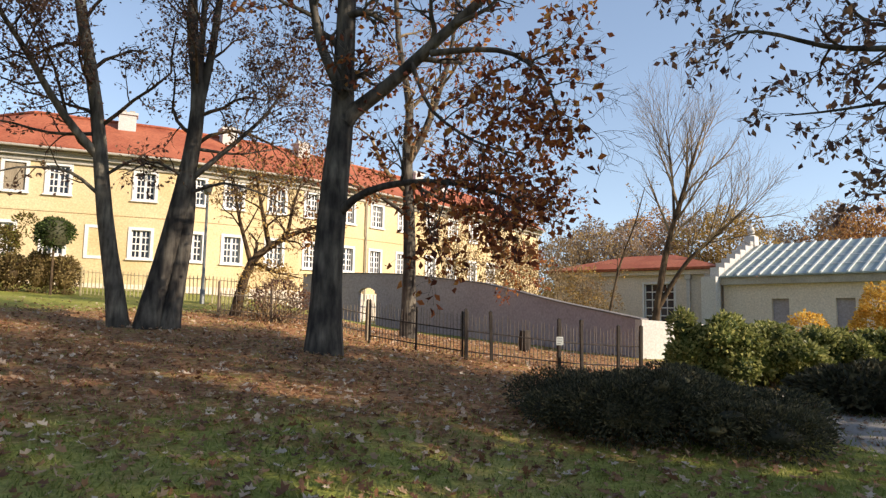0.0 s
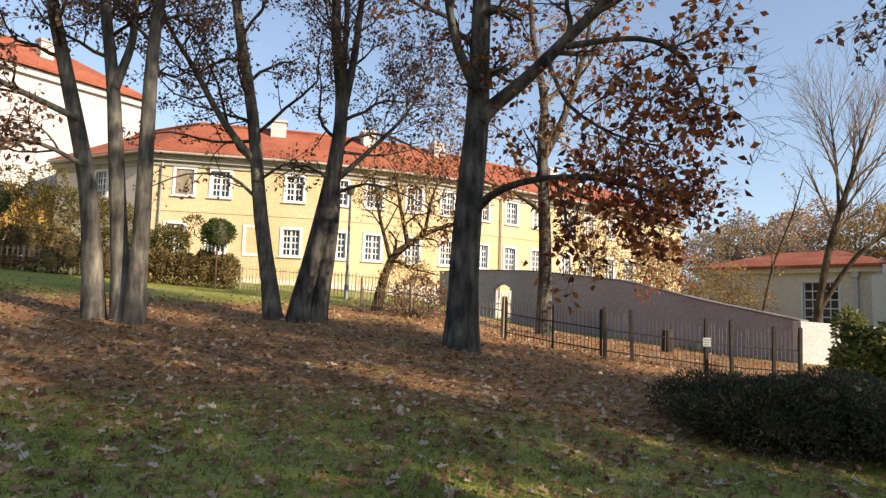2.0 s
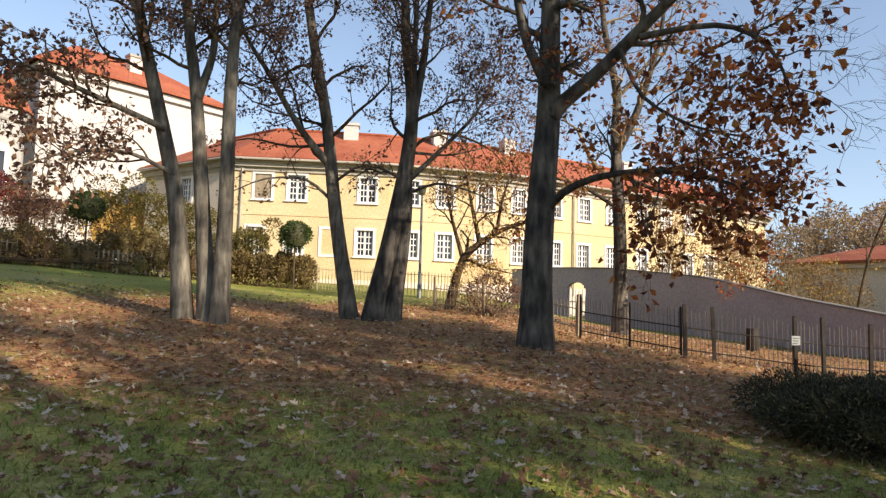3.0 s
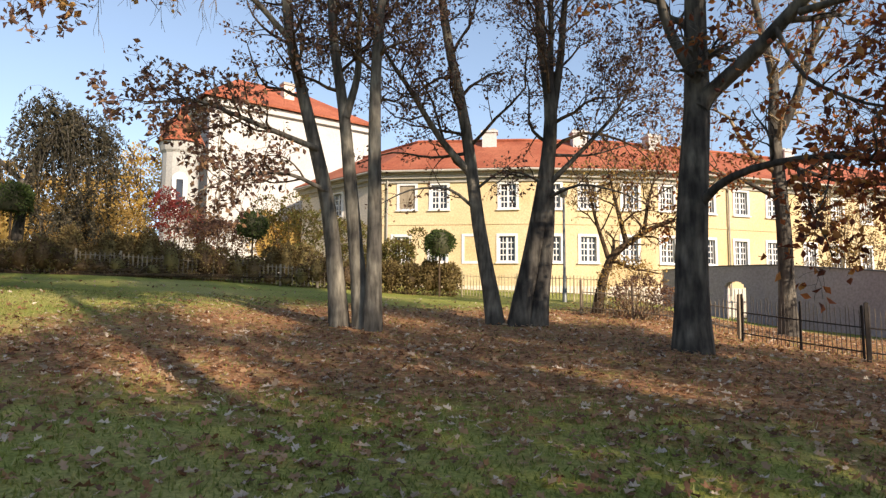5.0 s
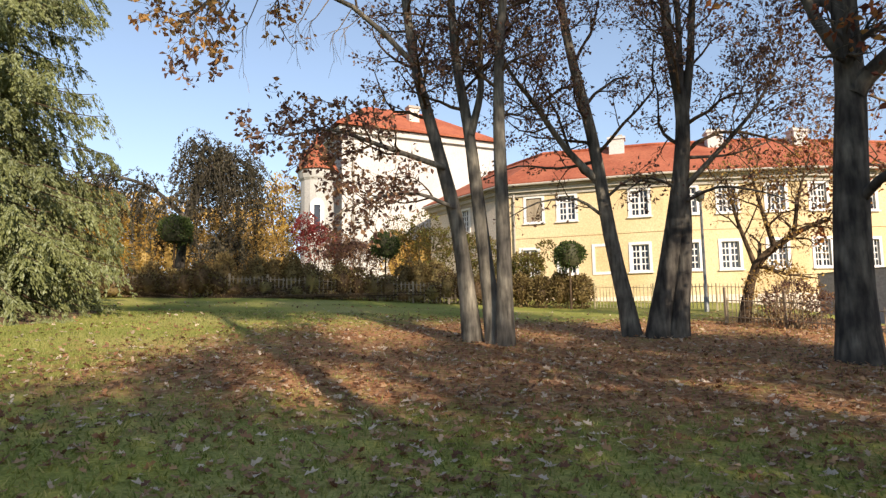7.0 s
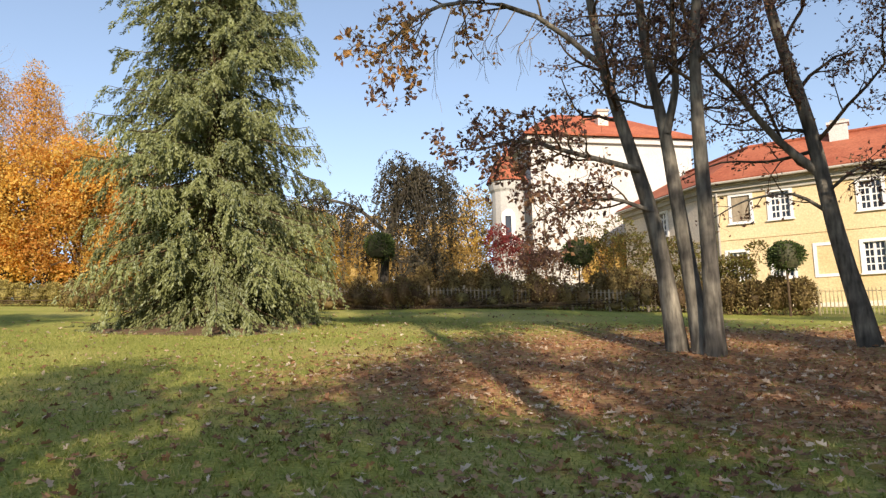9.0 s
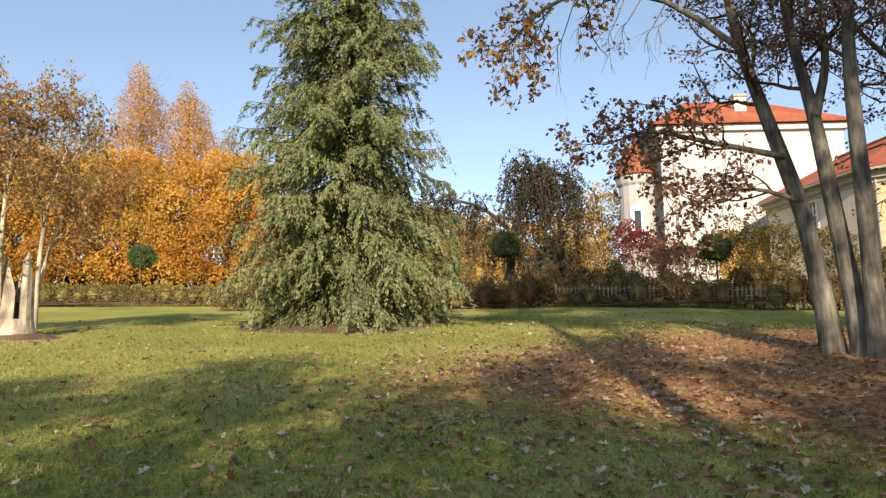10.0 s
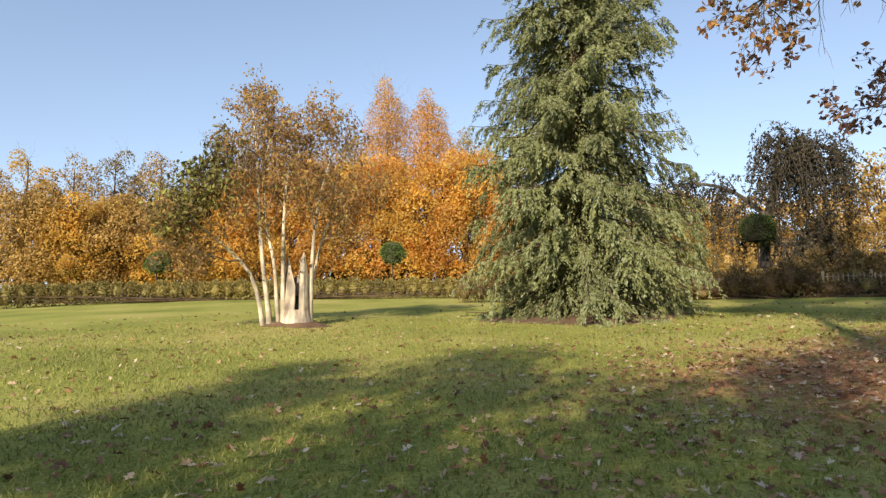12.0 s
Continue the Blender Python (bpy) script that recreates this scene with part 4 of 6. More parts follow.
# brown-leaved oak behind the iron fence
o1 = S([(3.0, -1.5), (3.0, 6.3), (3.5, 14.6), (3.2, 17.8), (4.5, 23.2), (5, 30)], 24.5, 0.27, 0.07, 16, 1.3, True)
o2 = S([(3.4, 13.2), (1.8, 16.0), (0.7, 19.2), (-0.4, 22.4), (-1, 29)], 24.5, 0.17, 0.05, 12)
o3 = S([(3.2, 9.5), (0.0, 11.5), (-4, 12.5), (-7.0, 12.3)], (24.5, 23), 0.09, 0.02, 10)
o4 = S([(3.1, 8.5), (6.0, 10.5), (9.5, 11.5), (12, 11.0)], (24.5, 23), 0.08, 0.02, 10)
o5 = S([(3.3, 11.5), (-1.0, 9.5), (-5, 9.0), (-8.5, 7.5)], (24.5, 22.5), 0.08, 0.02, 10)
build_tree("young_oak_tree", "slim oak with withered rust leaves behind railings", [o1], [G(10, 0.28, 3.4, 1.1, 0.01), G(7, 0.2, 1.5, 0.8, 0.0), G(5, 0.2, 0.6, 0.8, -0.03, steps=3)],
           DARKBARK, RUST, 6, 0.14, seed=51, own=[o2, o3, o4, o5], twig_material=PALETWIG, keep=lambda p, r: r.uniform(size=len(p)) < np.where(p[:, 2] < 7.2, 0.6, 0.12) * (np.degrees(np.arctan2(-p[:, 0], p[:, 1])) > -12.4))

# bare upright tree by the end of the wall
w1 = S([(-17.3, 0.0), (-18.5, 5.5), (-20.0, 10.4), (-21.3, 14.4)], 30, 0.17, 0.05, 12, 1.2, True)
w2 = S([(-17.6, 0.5), (-20.1, 4.8), (-22.4, 6.8), (-24.7, 8.9)], 30, 0.12, 0.03, 12)
w3 = S([(-19.3, 8.0), (-19.2, 12), (-18.8, 15.5)], 30, 0.07, 0.02, 8)
build_tree("bare_tree", "bare upright tree with fine whip-like twigs", [w1], [G(12, 0.35, 3.6, 0.5, 0.06, wander=0.08, taper=0.3), G(9, 0.15, 1.9, 0.4, 0.04, wander=0.08), G(5, 0.2, 0.9, 0.4, 0.02, steps=3, wander=0.08)],
           TWIG, None, seed=61, own=[w2, w3], twig_material=PALETWIG)
w4 = S([(-13.5, 0.0), (-14.8, 4.5), (-16.2, 8.0), (-17, 11)], 33, 0.07, 0.02, 10, 1.2, True)
build_tree("poplar_sapling", "thin leaning sapling with a few pale leaves", [w4], [G(9, 0.2, 1.8, 0.6, 0.05), G(5, 0.2, 0.8, 0.6, 0.02)], TWIG, OCHRE, 2, 0.12, seed=63)

# overhanging tree beside the path, its trunk out of sight
r0_ = stem([on_ground(-47, 12.5), bearing(-47, 10, 12.5), bearing(-46, 22, 12.5), bearing(-45, 40, 12.5)], 0.3, 0.08, 14, 1.3)
r1_ = S([(-45.5, 17), (-40, 19), (-36.5, 19.2), (-32.6, 19.8), (-30.0, 20.5), (-26.9, 22.1), (-24.2, 22.6), (-22.2, 21.4)], (12.5, 10.5), 0.07, 0.012, 14)
r2_ = S([(-45.5, 12), (-40, 14.5), (-36.1, 15.9), (-30.9, 15.7), (-27.7, 15.8)], (12.5, 11), 0.05, 0.01, 12)
r3_ = S([(-45.5, 20), (-40, 21), (-36.8, 21.3), (-33.7, 20.8), (-32.1, 23.1), (-31.4, 25.4)], (12.5, 11), 0.06, 0.012, 12)
r4_ = S([(-45, 25), (-38, 27), (-31, 27.5), (-25, 26), (-21, 25)], (12.5, 10.5), 0.06, 0.012, 12)
r5_ = S([(-45, 10), (-40, 11.5), (-36, 11.5), (-33.5, 10.5)], (12.5, 11.5), 0.04, 0.01, 10)
build_tree("lime_tree", "overhanging tree with sparse purple brown leaves", [r0_], [G(8, 0.22, 1.5, 0.75, 0.0), G(5, 0.2, 0.7, 0.8, -0.02), G(4, 0.2, 0.32, 0.8, -0.04, steps=3)],
           DARKBARK, DULL, 1, 0.14, seed=71, own=[r1_, r2_, r3_, r4_, r5_], twig_material=TWIG)


# unseen trees placed behind the camera's stand; their crowns shade the near lawn
def shade_tree(s, n, h, r, seed, leaves=52, low=0.3):
    x, y = 0.92 * s + 0.39 * n, -0.39 * s + 0.92 * n
    z = float(gz(x, y))
    rng = np.random.default_rng(seed)
    pts = [(x, y, z), (x + 0.2, y, z + h * 0.3), (x, y + 0.3, z + h * 0.65), (x, y, z + h)]
    build_tree("unseen_park_tree", "unseen park tree whose thinning brown crown shades the lawn", [stem(pts, 0.4, 0.06, 14, 1.3)],
               [G(15, low, r * 1.05, 1.05, 0.03, taper=0.4), G(10, 0.15, r * 0.45, 0.8, 0.0, steps=5)],
               DARKBARK, DULL, leaves, 0.24, seed=seed, group="trees behind the lawn", spread=0.38)


shade_tree(15, -3.2, 13.5, 4.5, 81)
shade_tree(18, 3.9, 17.0, 4.8, 82)
shade_tree(15, 10.4, 14.0, 5.0, 83, 50)
shade_tree(14, 13.2, 12.5, 3.0, 91, 40)
shade_tree(13, 0.3, 11.5, 3.6, 85)
shade_tree(11, 5.6, 9.0, 3.2, 93, 14, 0.25)
shade_tree(21, 7.2, 16.0, 4.2, 86, 34)
shade_tree(22, -6.4, 15.5, 2.6, 87)
# tall unseen trees added only to shade the bank before the hedge
shade_tree(9, 11.6, 24.0, 4.4, 88, 42, 0.62)
shade_tree(10, 6.8, 25.5, 4.4, 92, 48, 0.62)
shade_tree(11, 2.4, 26.0, 4.0, 90, 46, 0.66)
shade_tree(26, 10.5, 27.0, 4.4, 89, 12, 0.72)


# ---- spruce ----
def spruce():
    rng = np.random.default_rng(5)
    foot = on_ground(77.5, 24.0)
    H, R = 27.0, 5.4
    tree = thing("spruce_tree", tuple(foot), "tall spruce with drooping grey green sprays to the ground", "tree")
    f = np.array(tuple(foot))
    Geo().tube([f + [0, 0, z] for z in (-0.3, 4, 10, 18, 26.8)], [0.42, 0.36, 0.28, 0.16, 0.03], 12).make("trunk", TWIG, tree, smooth=True)
    limbs, pos, way, facing = Geo(), [], [], []
    z = 0.7
    while z < H - 0.4:
        t = z / H
        reach = R * (1 - t) ** 1.08 * (0.66 + 0.34 * min(1, z / 6))
        for k in range(11 if t < 0.6 else 7):
            a = rng.uniform(0, 6.283)
            z0 = z + rng.uniform(-0.3, 0.3)
            L = reach * rng.uniform(0.5, 1.06) * (1.18 if rng.uniform() < 0.07 else 1.0)
            out = np.array([math.cos(a), math.sin(a), 0])
            side = np.array([-out[1], out[0], 0])
            m = 9
            s = np.linspace(0, 1, m)
            sag = -(0.18 + 0.34 * (1 - t)) * L
            p = f + np.array([0, 0, z0]) + out * (s * L)[:, None] + np.array([0, 0, 1]) * (sag * s * s * (1.35 - 0.62 * s) + 0.2 * L * s ** 4 * min(1, 2.5 * t))[:, None] + side * (rng.normal() * 0.1 * L * s * s)[:, None]
            low = gz(p[:, 0], p[:, 1]) + 0.15
            p[:, 2] = np.maximum(p[:, 2], low)
            limbs.tube(p, np.linspace(0.045, 0.01, m) * (1 - 0.5 * t), 4)
            cnt = int(6 + 24 * L / 4.2)
            u = rng.uniform(0.12, 1.0, cnt) ** 0.7
            each = 38
            q = np.stack([np.interp(u * (m - 1), range(m), p[:, j]) for j in range(3)], 1)
            sgn = rng.choice([-1, 1], cnt)
            # side shoots that hang like curtains low down and stand out near the top
            hang = rng.uniform(0.25, 1.2, cnt) * (0.5 + 1.25 * (1 - t) ** 2)
            d = out * 0.6 + side * (sgn * rng.uniform(0.2, 0.9, cnt))[:, None] + np.array([0, 0, -1.0]) * hang[:, None]
            d /= np.linalg.norm(d, axis=1)[:, None]
            bl = rng.uniform(0.3, 1.0, cnt) * (0.35 + 0.75 * (1 - t)) * min(1, 0.35 + L / 3)
            w = rng.uniform(0, 1, (cnt, each))
            q = q[:, None, :] + d[:, None, :] * (w * bl[:, None])[..., None]
            q[..., 2] -= 0.3 * bl[:, None] * w * w
            q = q.reshape(-1, 3) + rng.normal(size=(cnt * each, 3)) * 0.032
            q[:, 2] = np.maximum(q[:, 2], gz(q[:, 0], q[:, 1]) + 0.05)
            pos.append(q)
            way.append(np.repeat(d + [0, 0, -0.25], each, 0))
            turn = out * 0.55 + np.array([0, 0, 0.9]) + rng.normal(size=(cnt, 3)) * 0.45
            facing.append(np.repeat(turn, each, 0))
        z += 0.36 + 0.25 * t
    limbs.make("limb_growth", TWIG, tree, kind="stuff")
    # inner shoots close to the trunk
    n = 14000
    h = H * (1 - rng.uniform(0, 1, n) ** 0.5) + 0.4
    a = rng.uniform(0, 6.283, n)
    rr = R * (1 - np.minimum(h / H, 0.99)) ** 1.2 * rng.uniform(0.06, 0.5, n)
    q = f + np.stack([rr * np.cos(a), rr * np.sin(a), h - 0.25 * rr], 1)
    q[:, 2] = np.maximum(q[:, 2], gz(q[:, 0], q[:, 1]) + 0.1)
    d = np.stack([np.cos(a), np.sin(a), np.full(n, -0.9)], 1)
    pos.append(np.repeat(q, 3, 0) + rng.normal(size=(n * 3, 3)) * 0.12)
    way.append(np.repeat(d, 3, 0))
    facing.append(rng.normal(size=(n * 3, 3)))
    Geo().leaves(rng, np.concatenate(pos), 0.125, 0.044, 0.1, np.concatenate(way), 0.2, 0.5, np.concatenate(facing)).make("needle_growth", SPRAY, tree, kind="stuff")
    g = Geo()
    a = np.linspace(0, 2 * np.pi, 40, endpoint=False)
    ring = [np.stack([f[0] + r * np.cos(a) * (1 + 0.08 * np.sin(3 * a)), f[1] + r * np.sin(a) * (1 + 0.1 * np.cos(4 * a))], 1) for r in (3.6, 2.9, 0.4)]
    v = np.concatenate([np.column_stack([q, gz(q[:, 0], q[:, 1]) + h]) for q, h in zip(ring, (-0.02, 0.05, 0.16))])
    fc = [(i * 40 + j, i * 40 + (j + 1) % 40, (i + 1) * 40 + (j + 1) % 40, (i + 1) * 40 + j) for i in range(2) for j in range(40)]
    g.add(v, fc + [tuple(range(80, 120))]).make("bare_earth", EARTH, None, smooth=True)
    tagged(bpy.data.objects["bare_earth"], "bare brown needle-strewn earth under the spruce", "soil", kind="structure")


spruce()


# ---- clumps of foliage ----
def shell(rng, lumps, n):
    """Points near the skin of ellipsoids (centre, radii), with the way outwards."""
    vol = np.array([r[0] * r[2] for _, r in lumps])
    pick = rng.choice(len(lumps), n, p=vol / vol.sum())
    c = np.array([tuple(q) for q, _ in lumps])[pick]
    r = np.array([tuple(q) for _, q in lumps], float)[pick]
    d = rng.normal(size=(n, 3))
    d /= np.linalg.norm(d, axis=1)[:, None]
    d[:, 2] = np.where((d[:, 2] < -0.3) & (rng.uniform(size=n) < 0.6), -d[:, 2], d[:, 2])
    rad = rng.uniform(0.45, 1.0, n) ** 0.4 * (1 + 0.12 * np.sin(7 * d[:, 0] + c[:, 0]) * np.cos(6 * d[:, 1] + c[:, 1]))
    return c + d * r * rad[:, None], d


def bush(name, label, category, at, lumps, material, n, size, seed, core=None, twig=None, group="", slim=0.6, hang=0.1, stems=6, kind="", fill=0.66):
    """A shrub: stems from the foot and leaves on lumps; core is a solid filler that blocks light in dense ones."""
    rng = np.random.default_rng(seed)
    b = thing(name, tuple(at), label, category, group, kind)
    g = Geo()
    for i in range(stems):
        c, r = lumps[i % len(lumps)]
        p0 = np.array(tuple(at)) + np.append(rng.normal(size=2) * 0.12, -0.1)
        p1 = np.array(tuple(c)) + rng.normal(size=3) * np.array(r) * 0.4
        st = (curve([p0, p0 * 0.6 + p1 * 0.4 + [0, 0, 0.1], p1], 6), np.linspace(0.035, 0.012, 6) * max(1, r[2] * 0.5))
        g.tube(*st, 5)
        for q in sprout(rng, *st, 5, 0.3, r[2] * 1.1, 0.7, 0.02, steps=4):
            g.tube(*q, 3)
    g.make("stem_growth", twig or TWIG, b, kind="stuff")
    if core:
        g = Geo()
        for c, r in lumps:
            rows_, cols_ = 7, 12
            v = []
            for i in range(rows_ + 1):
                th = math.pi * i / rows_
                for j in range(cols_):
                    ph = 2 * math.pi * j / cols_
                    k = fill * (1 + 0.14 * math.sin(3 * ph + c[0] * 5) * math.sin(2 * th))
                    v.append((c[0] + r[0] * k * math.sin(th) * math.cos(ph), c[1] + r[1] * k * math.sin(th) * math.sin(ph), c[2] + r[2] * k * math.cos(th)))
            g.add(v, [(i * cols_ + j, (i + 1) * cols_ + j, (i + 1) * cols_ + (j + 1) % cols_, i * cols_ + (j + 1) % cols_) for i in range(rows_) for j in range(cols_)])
        g.make("inner_filler", core, b, smooth=True, kind="stuff")
    p, d = shell(rng, lumps, n)
    low = gz(p[:, 0], p[:, 1]) + 0.03
    p[:, 2] = np.maximum(p[:, 2], low)
    Geo().leaves(rng, p, size, size * slim, hang, d * 0.6).make("foliage", material, b, kind="stuff")
    return b


def lump(az, el, d, rx, rz, ry=None):
    p = bearing(az, el, d)
    return ((p.x, p.y, p.z), (rx, ry or rx, rz))


def random_lumps(rng, at, n, spread, rise, rmin, rmax, flat=1.0):
    out = []
    for _ in range(n):
        r = rng.uniform(rmin, rmax)
        x, y = at[0] + rng.normal() * spread, at[1] + rng.normal() * spread
        out.append(((x, y, at[2] + rng.uniform(0.1, 1.0) * rise), (r, r, r * flat)))
    return out


# low dark juniper beside the path
rng = np.random.default_rng(9)
jl = []
for i in range(26):
    az, d = rng.uniform(-26.5, -10.0), rng.uniform(8.4, 10.6)
    q = on_ground(az, d)
    k = 1 - abs(az + 18.5) / 13
    jl.append(((q.x, q.y, q.z + 0.16 + 0.42 * max(0, k) * rng.uniform(0.5, 1)), (rng.uniform(0.55, 0.85), rng.uniform(0.5, 0.75), rng.uniform(0.28, 0.42))))
for i in range(70):
    az, d = rng.uniform(-28.5, -8.0), rng.uniform(8.2, 10.9)
    q = on_ground(az, d)
    k = 1 - abs(az + 18.5) / 13
    jl.append(((q.x, q.y, q.z + 0.12 + rng.uniform(0.2, 0.85) * max(0.05, k) * 0.95), (rng.uniform(0.12, 0.4), rng.uniform(0.12, 0.4), rng.uniform(0.1, 0.2))))
bush("juniper_bush", "low spreading dark juniper beside the gravel path", "bush", on_ground(-20, 9.8), jl, JUNIPER, 95000, 0.052, 91, core=JUNIPER, slim=0.4, hang=-0.2, fill=0.42)

# evergreen shrubs along the path
for k, (az, el, d, rx, rz, n) in enumerate([(-23.3, -1.9, 17.5, 1.05, 0.95, 5200), (-26.6, -2.2, 18.0, 0.9, 0.75, 4200), (-29.4, -2.2, 19, 1.0, 0.85, 4200), (-32.5, -2.4, 19.5, 1.0, 0.8, 4200), (-36, -2.2, 19.5, 1.1, 0.9, 4200)]):
    rng = np.random.default_rng(100 + k)
    q = on_ground(az, d)
    L = [lump(az, el - 0.4, d, rx * 0.72, rz * 0.72)] + [lump(az + rng.uniform(-3.6, 3.6), el + rng.uniform(-2.0, 1.3), d - rng.uniform(0, 0.8), rx * rng.uniform(0.2, 0.48), rz * rng.uniform(0.25, 0.55)) for _ in range(15)]
    # darker green filler stands in for the shade between the leaves
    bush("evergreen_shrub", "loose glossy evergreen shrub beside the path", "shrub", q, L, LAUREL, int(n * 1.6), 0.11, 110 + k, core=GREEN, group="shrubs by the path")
q = on_ground(-32.8, 14.5)
bush("dark_yew", "low dark clipped yew beside the gravel path", "shrub", q, [((q.x, q.y, q.z + 0.35), (1.5, 1.0, 0.5)), ((q.x + 1.4, q.y - 0.6, q.z + 0.4), (1.5, 1.0, 0.55))], JUNIPER, 9000, 0.12, 120, core=JUNIPER)
q = on_ground(-33.3, 24)
bush("yellow_shrub", "bright golden yellow autumn shrub", "shrub", q, [lump(-33.3, 0.2, 24, 0.6, 1.1), lump(-32.5, -0.6, 24, 0.5, 0.7), lump(-34.2, -0.4, 24, 0.5, 0.8)], GOLD, 2600, 0.12, 121)
q = on_ground(-28.7, 25)
bush("yellow_shrub", "small golden shrub behind evergreen shrubs", "shrub", q, [lump(-28.7, -0.6, 25, 0.6, 0.6)], GOLD, 900, 0.11, 122)

# shrubs and thin trees behind the garden wall
for k, az in enumerate(np.linspace(-13.5, -0.5, 9)):
    rng = np.random.default_rng(130 + k)
    d = 41 - (az + 7) * 0.15 + rng.uniform(-1, 2)
    q = on_ground(az, d)
    hi = rng.uniform(3.6, 6.6)
    bush("garden_shrub", "twiggy straw-coloured shrub behind the wall", "shrub", q, random_lumps(rng, (q.x, q.y, q.z + 1.2), 9, 1.1, hi, 0.6, 1.1), (TAN, OCHRE, TAN)[k % 3], 1900, 0.12, 140 + k, twig=PALETWIG, group="shrubs behind the wall", stems=16)


def far_tree(name, label, az, d, top_el, width, material, n, size, seed, low=0.25, core=None, spiky=1.0, group="", lumps_n=14, bk=None, facing=False):
    """A distant tree: trunk, limbs and a lumpy crown of leaves."""
    rng = np.random.default_rng(seed)
    q = on_ground(az, d)
    top = 1.6 + d * math.tan(radians(top_el))
    H = top - q.z
    tree = thing(name, tuple(q), label, "tree", group)
    st = stem([q, q + Vector((0.1, 0.1, H * 0.5)), q + Vector((0, 0, H * 0.94))], 0.018 * H + 0.05, 0.03, 10, 1.3)
    Geo().tube(st[0] - [0, 0, 0.2], st[1], 8).make("trunk", bk or TWIG, tree, smooth=True)
    g = Geo()
    for p in sprout(rng, *st, 14 if spiky < 0.9 else 26, low * (1 if spiky < 0.9 else 0.6), width * 0.62, 0.8, 0.08, steps=5, taper=0.45 if spiky < 0.9 else 0.9):
        g.tube(*p, 4)
        for s in sprout(rng, *p, 5, 0.3, width * 0.26, 0.6, 0.05, steps=3):
            g.tube(*s, 3)
    g.make("branching", bk or TWIG, tree, kind="stuff")
    L = []
    for i in range(lumps_n):
        t = low + (0.97 - low) * (i + 0.5) / lumps_n
        w = width * 0.5 * min(1.0, (1.05 - t) ** spiky * 1.5 + 0.08) * min(1, 0.55 + (t - low) * 2)
        a = rng.uniform(0, 6.28)
        r = w * rng.uniform(0.45, 0.7)
        off = w - r * 0.7
        if spiky >= 0.9:
            r, off = w * rng.uniform(0.55, 0.8), w * 0.3
        L.append(((q.x + math.cos(a) * off, q.y + math.sin(a) * off, q.z + t * H), (r, r, min(r * 1.1, H * 0.2))))
    p, dd = shell(rng, L, n)
    Geo().leaves(rng, p, size, size * 0.7, 0.1, None if facing else dd * 0.5, face=dd if facing else None).make("crown", material, tree, kind="stuff")
    return tree


# clipped orange hornbeams along the far edge of the lawn
k = 0
for az in np.arange(84.0, 122.0, 2.6):
    top = np.interp(az, [84, 98, 104, 109, 122], [14.2, 13.6, 12.6, 9.9, 9.2]) + (k % 3) * 0.25
    d = np.interp(az, [84, 104, 122], [54, 56, 60])
    far_tree("hornbeam_tree", "hornbeam in full orange autumn leaf", az, d, top, 6.4, (ORANGE, GOLD, ORANGE, GOLD)[k % 4] if az < 109 or k % 2 else OCHRE, 17000, 0.2, 200 + k, low=0.14, spiky=0.35, group="hornbeam row", lumps_n=18, facing=True)
    k += 1
for k, (az, el, w) in enumerate([(93.9, 21.8, 19.0), (90.4, 20.6, 18.0), (97.2, 17.4, 15), (87.2, 17.7, 14)]):
    far_tree("larch_tree", "tall larch thinning to rust orange", az, 82, el, w, ORANGE if k < 2 else OCHRE, 11500 if k < 2 else 4500, 0.2, 230 + k, low=0.52, spiky=1.25, group="larches", bk=LARCHBARK, facing=True, lumps_n=22)
for k, (az, el, w, m) in enumerate([(100.5, 17.5, 9, OCHRE), (104.5, 18.2, 9, OCHRE), (108.5, 16.2, 9, DULL), (112.5, 14.0, 9, OCHRE), (115.8, 13.8, 8, HEDGE), (118.6, 13.0, 9, OCHRE), (121.6, 13.0, 8, GOLD), (124.5, 11.8, 9, OCHRE), (128, 12.0, 9, ORANGE), (132, 12, 10, OCHRE)]):
    far_tree("woodland_tree", "autumn tree at the edge of the wood", az, 88, el, w, m, 7000, 0.24, 240 + k, low=0.2, spiky=0.6, group="wood edge", facing=True)
for k, (az, el, w, m, d) in enumerate([(55.2, 11.6, 8, GOLD, 66), (57.5, 10.8, 7, OCHRE, 68), (60.5, 9.5, 7, OCHRE, 60), (65, 10.0, 7, OCHRE, 60), (69, 10.5, 7, GOLD, 58), (72, 11, 7, OCHRE, 60), (80, 11, 8, ORANGE, 60)]):
    far_tree("garden_tree", "yellow autumn tree behind the hedge", az, d, el, w, m, 4500, 0.27, 260 + k, low=0.12, spiky=0.45, group="trees behind the hedge")
for k, az in enumerate(np.arange(-42, -8, 3.1)):
    far_tree("woodland_tree", "autumn tree beyond the chapel roof", az, 84 + (k % 3) * 5, (7.6, 8.4, 7.4, 8.2, 8.6, 7.2, 8.8, 8.2, 8.9, 8.0, 7.0)[k % 11] - 0.3, 12, (HAZY, OCHRE, HAZY, AMBER, HAZY)[k % 5], 9500, 0.3, 280 + k, low=0.15, spiky=0.5, group="wood beyond the chapel", facing=True)


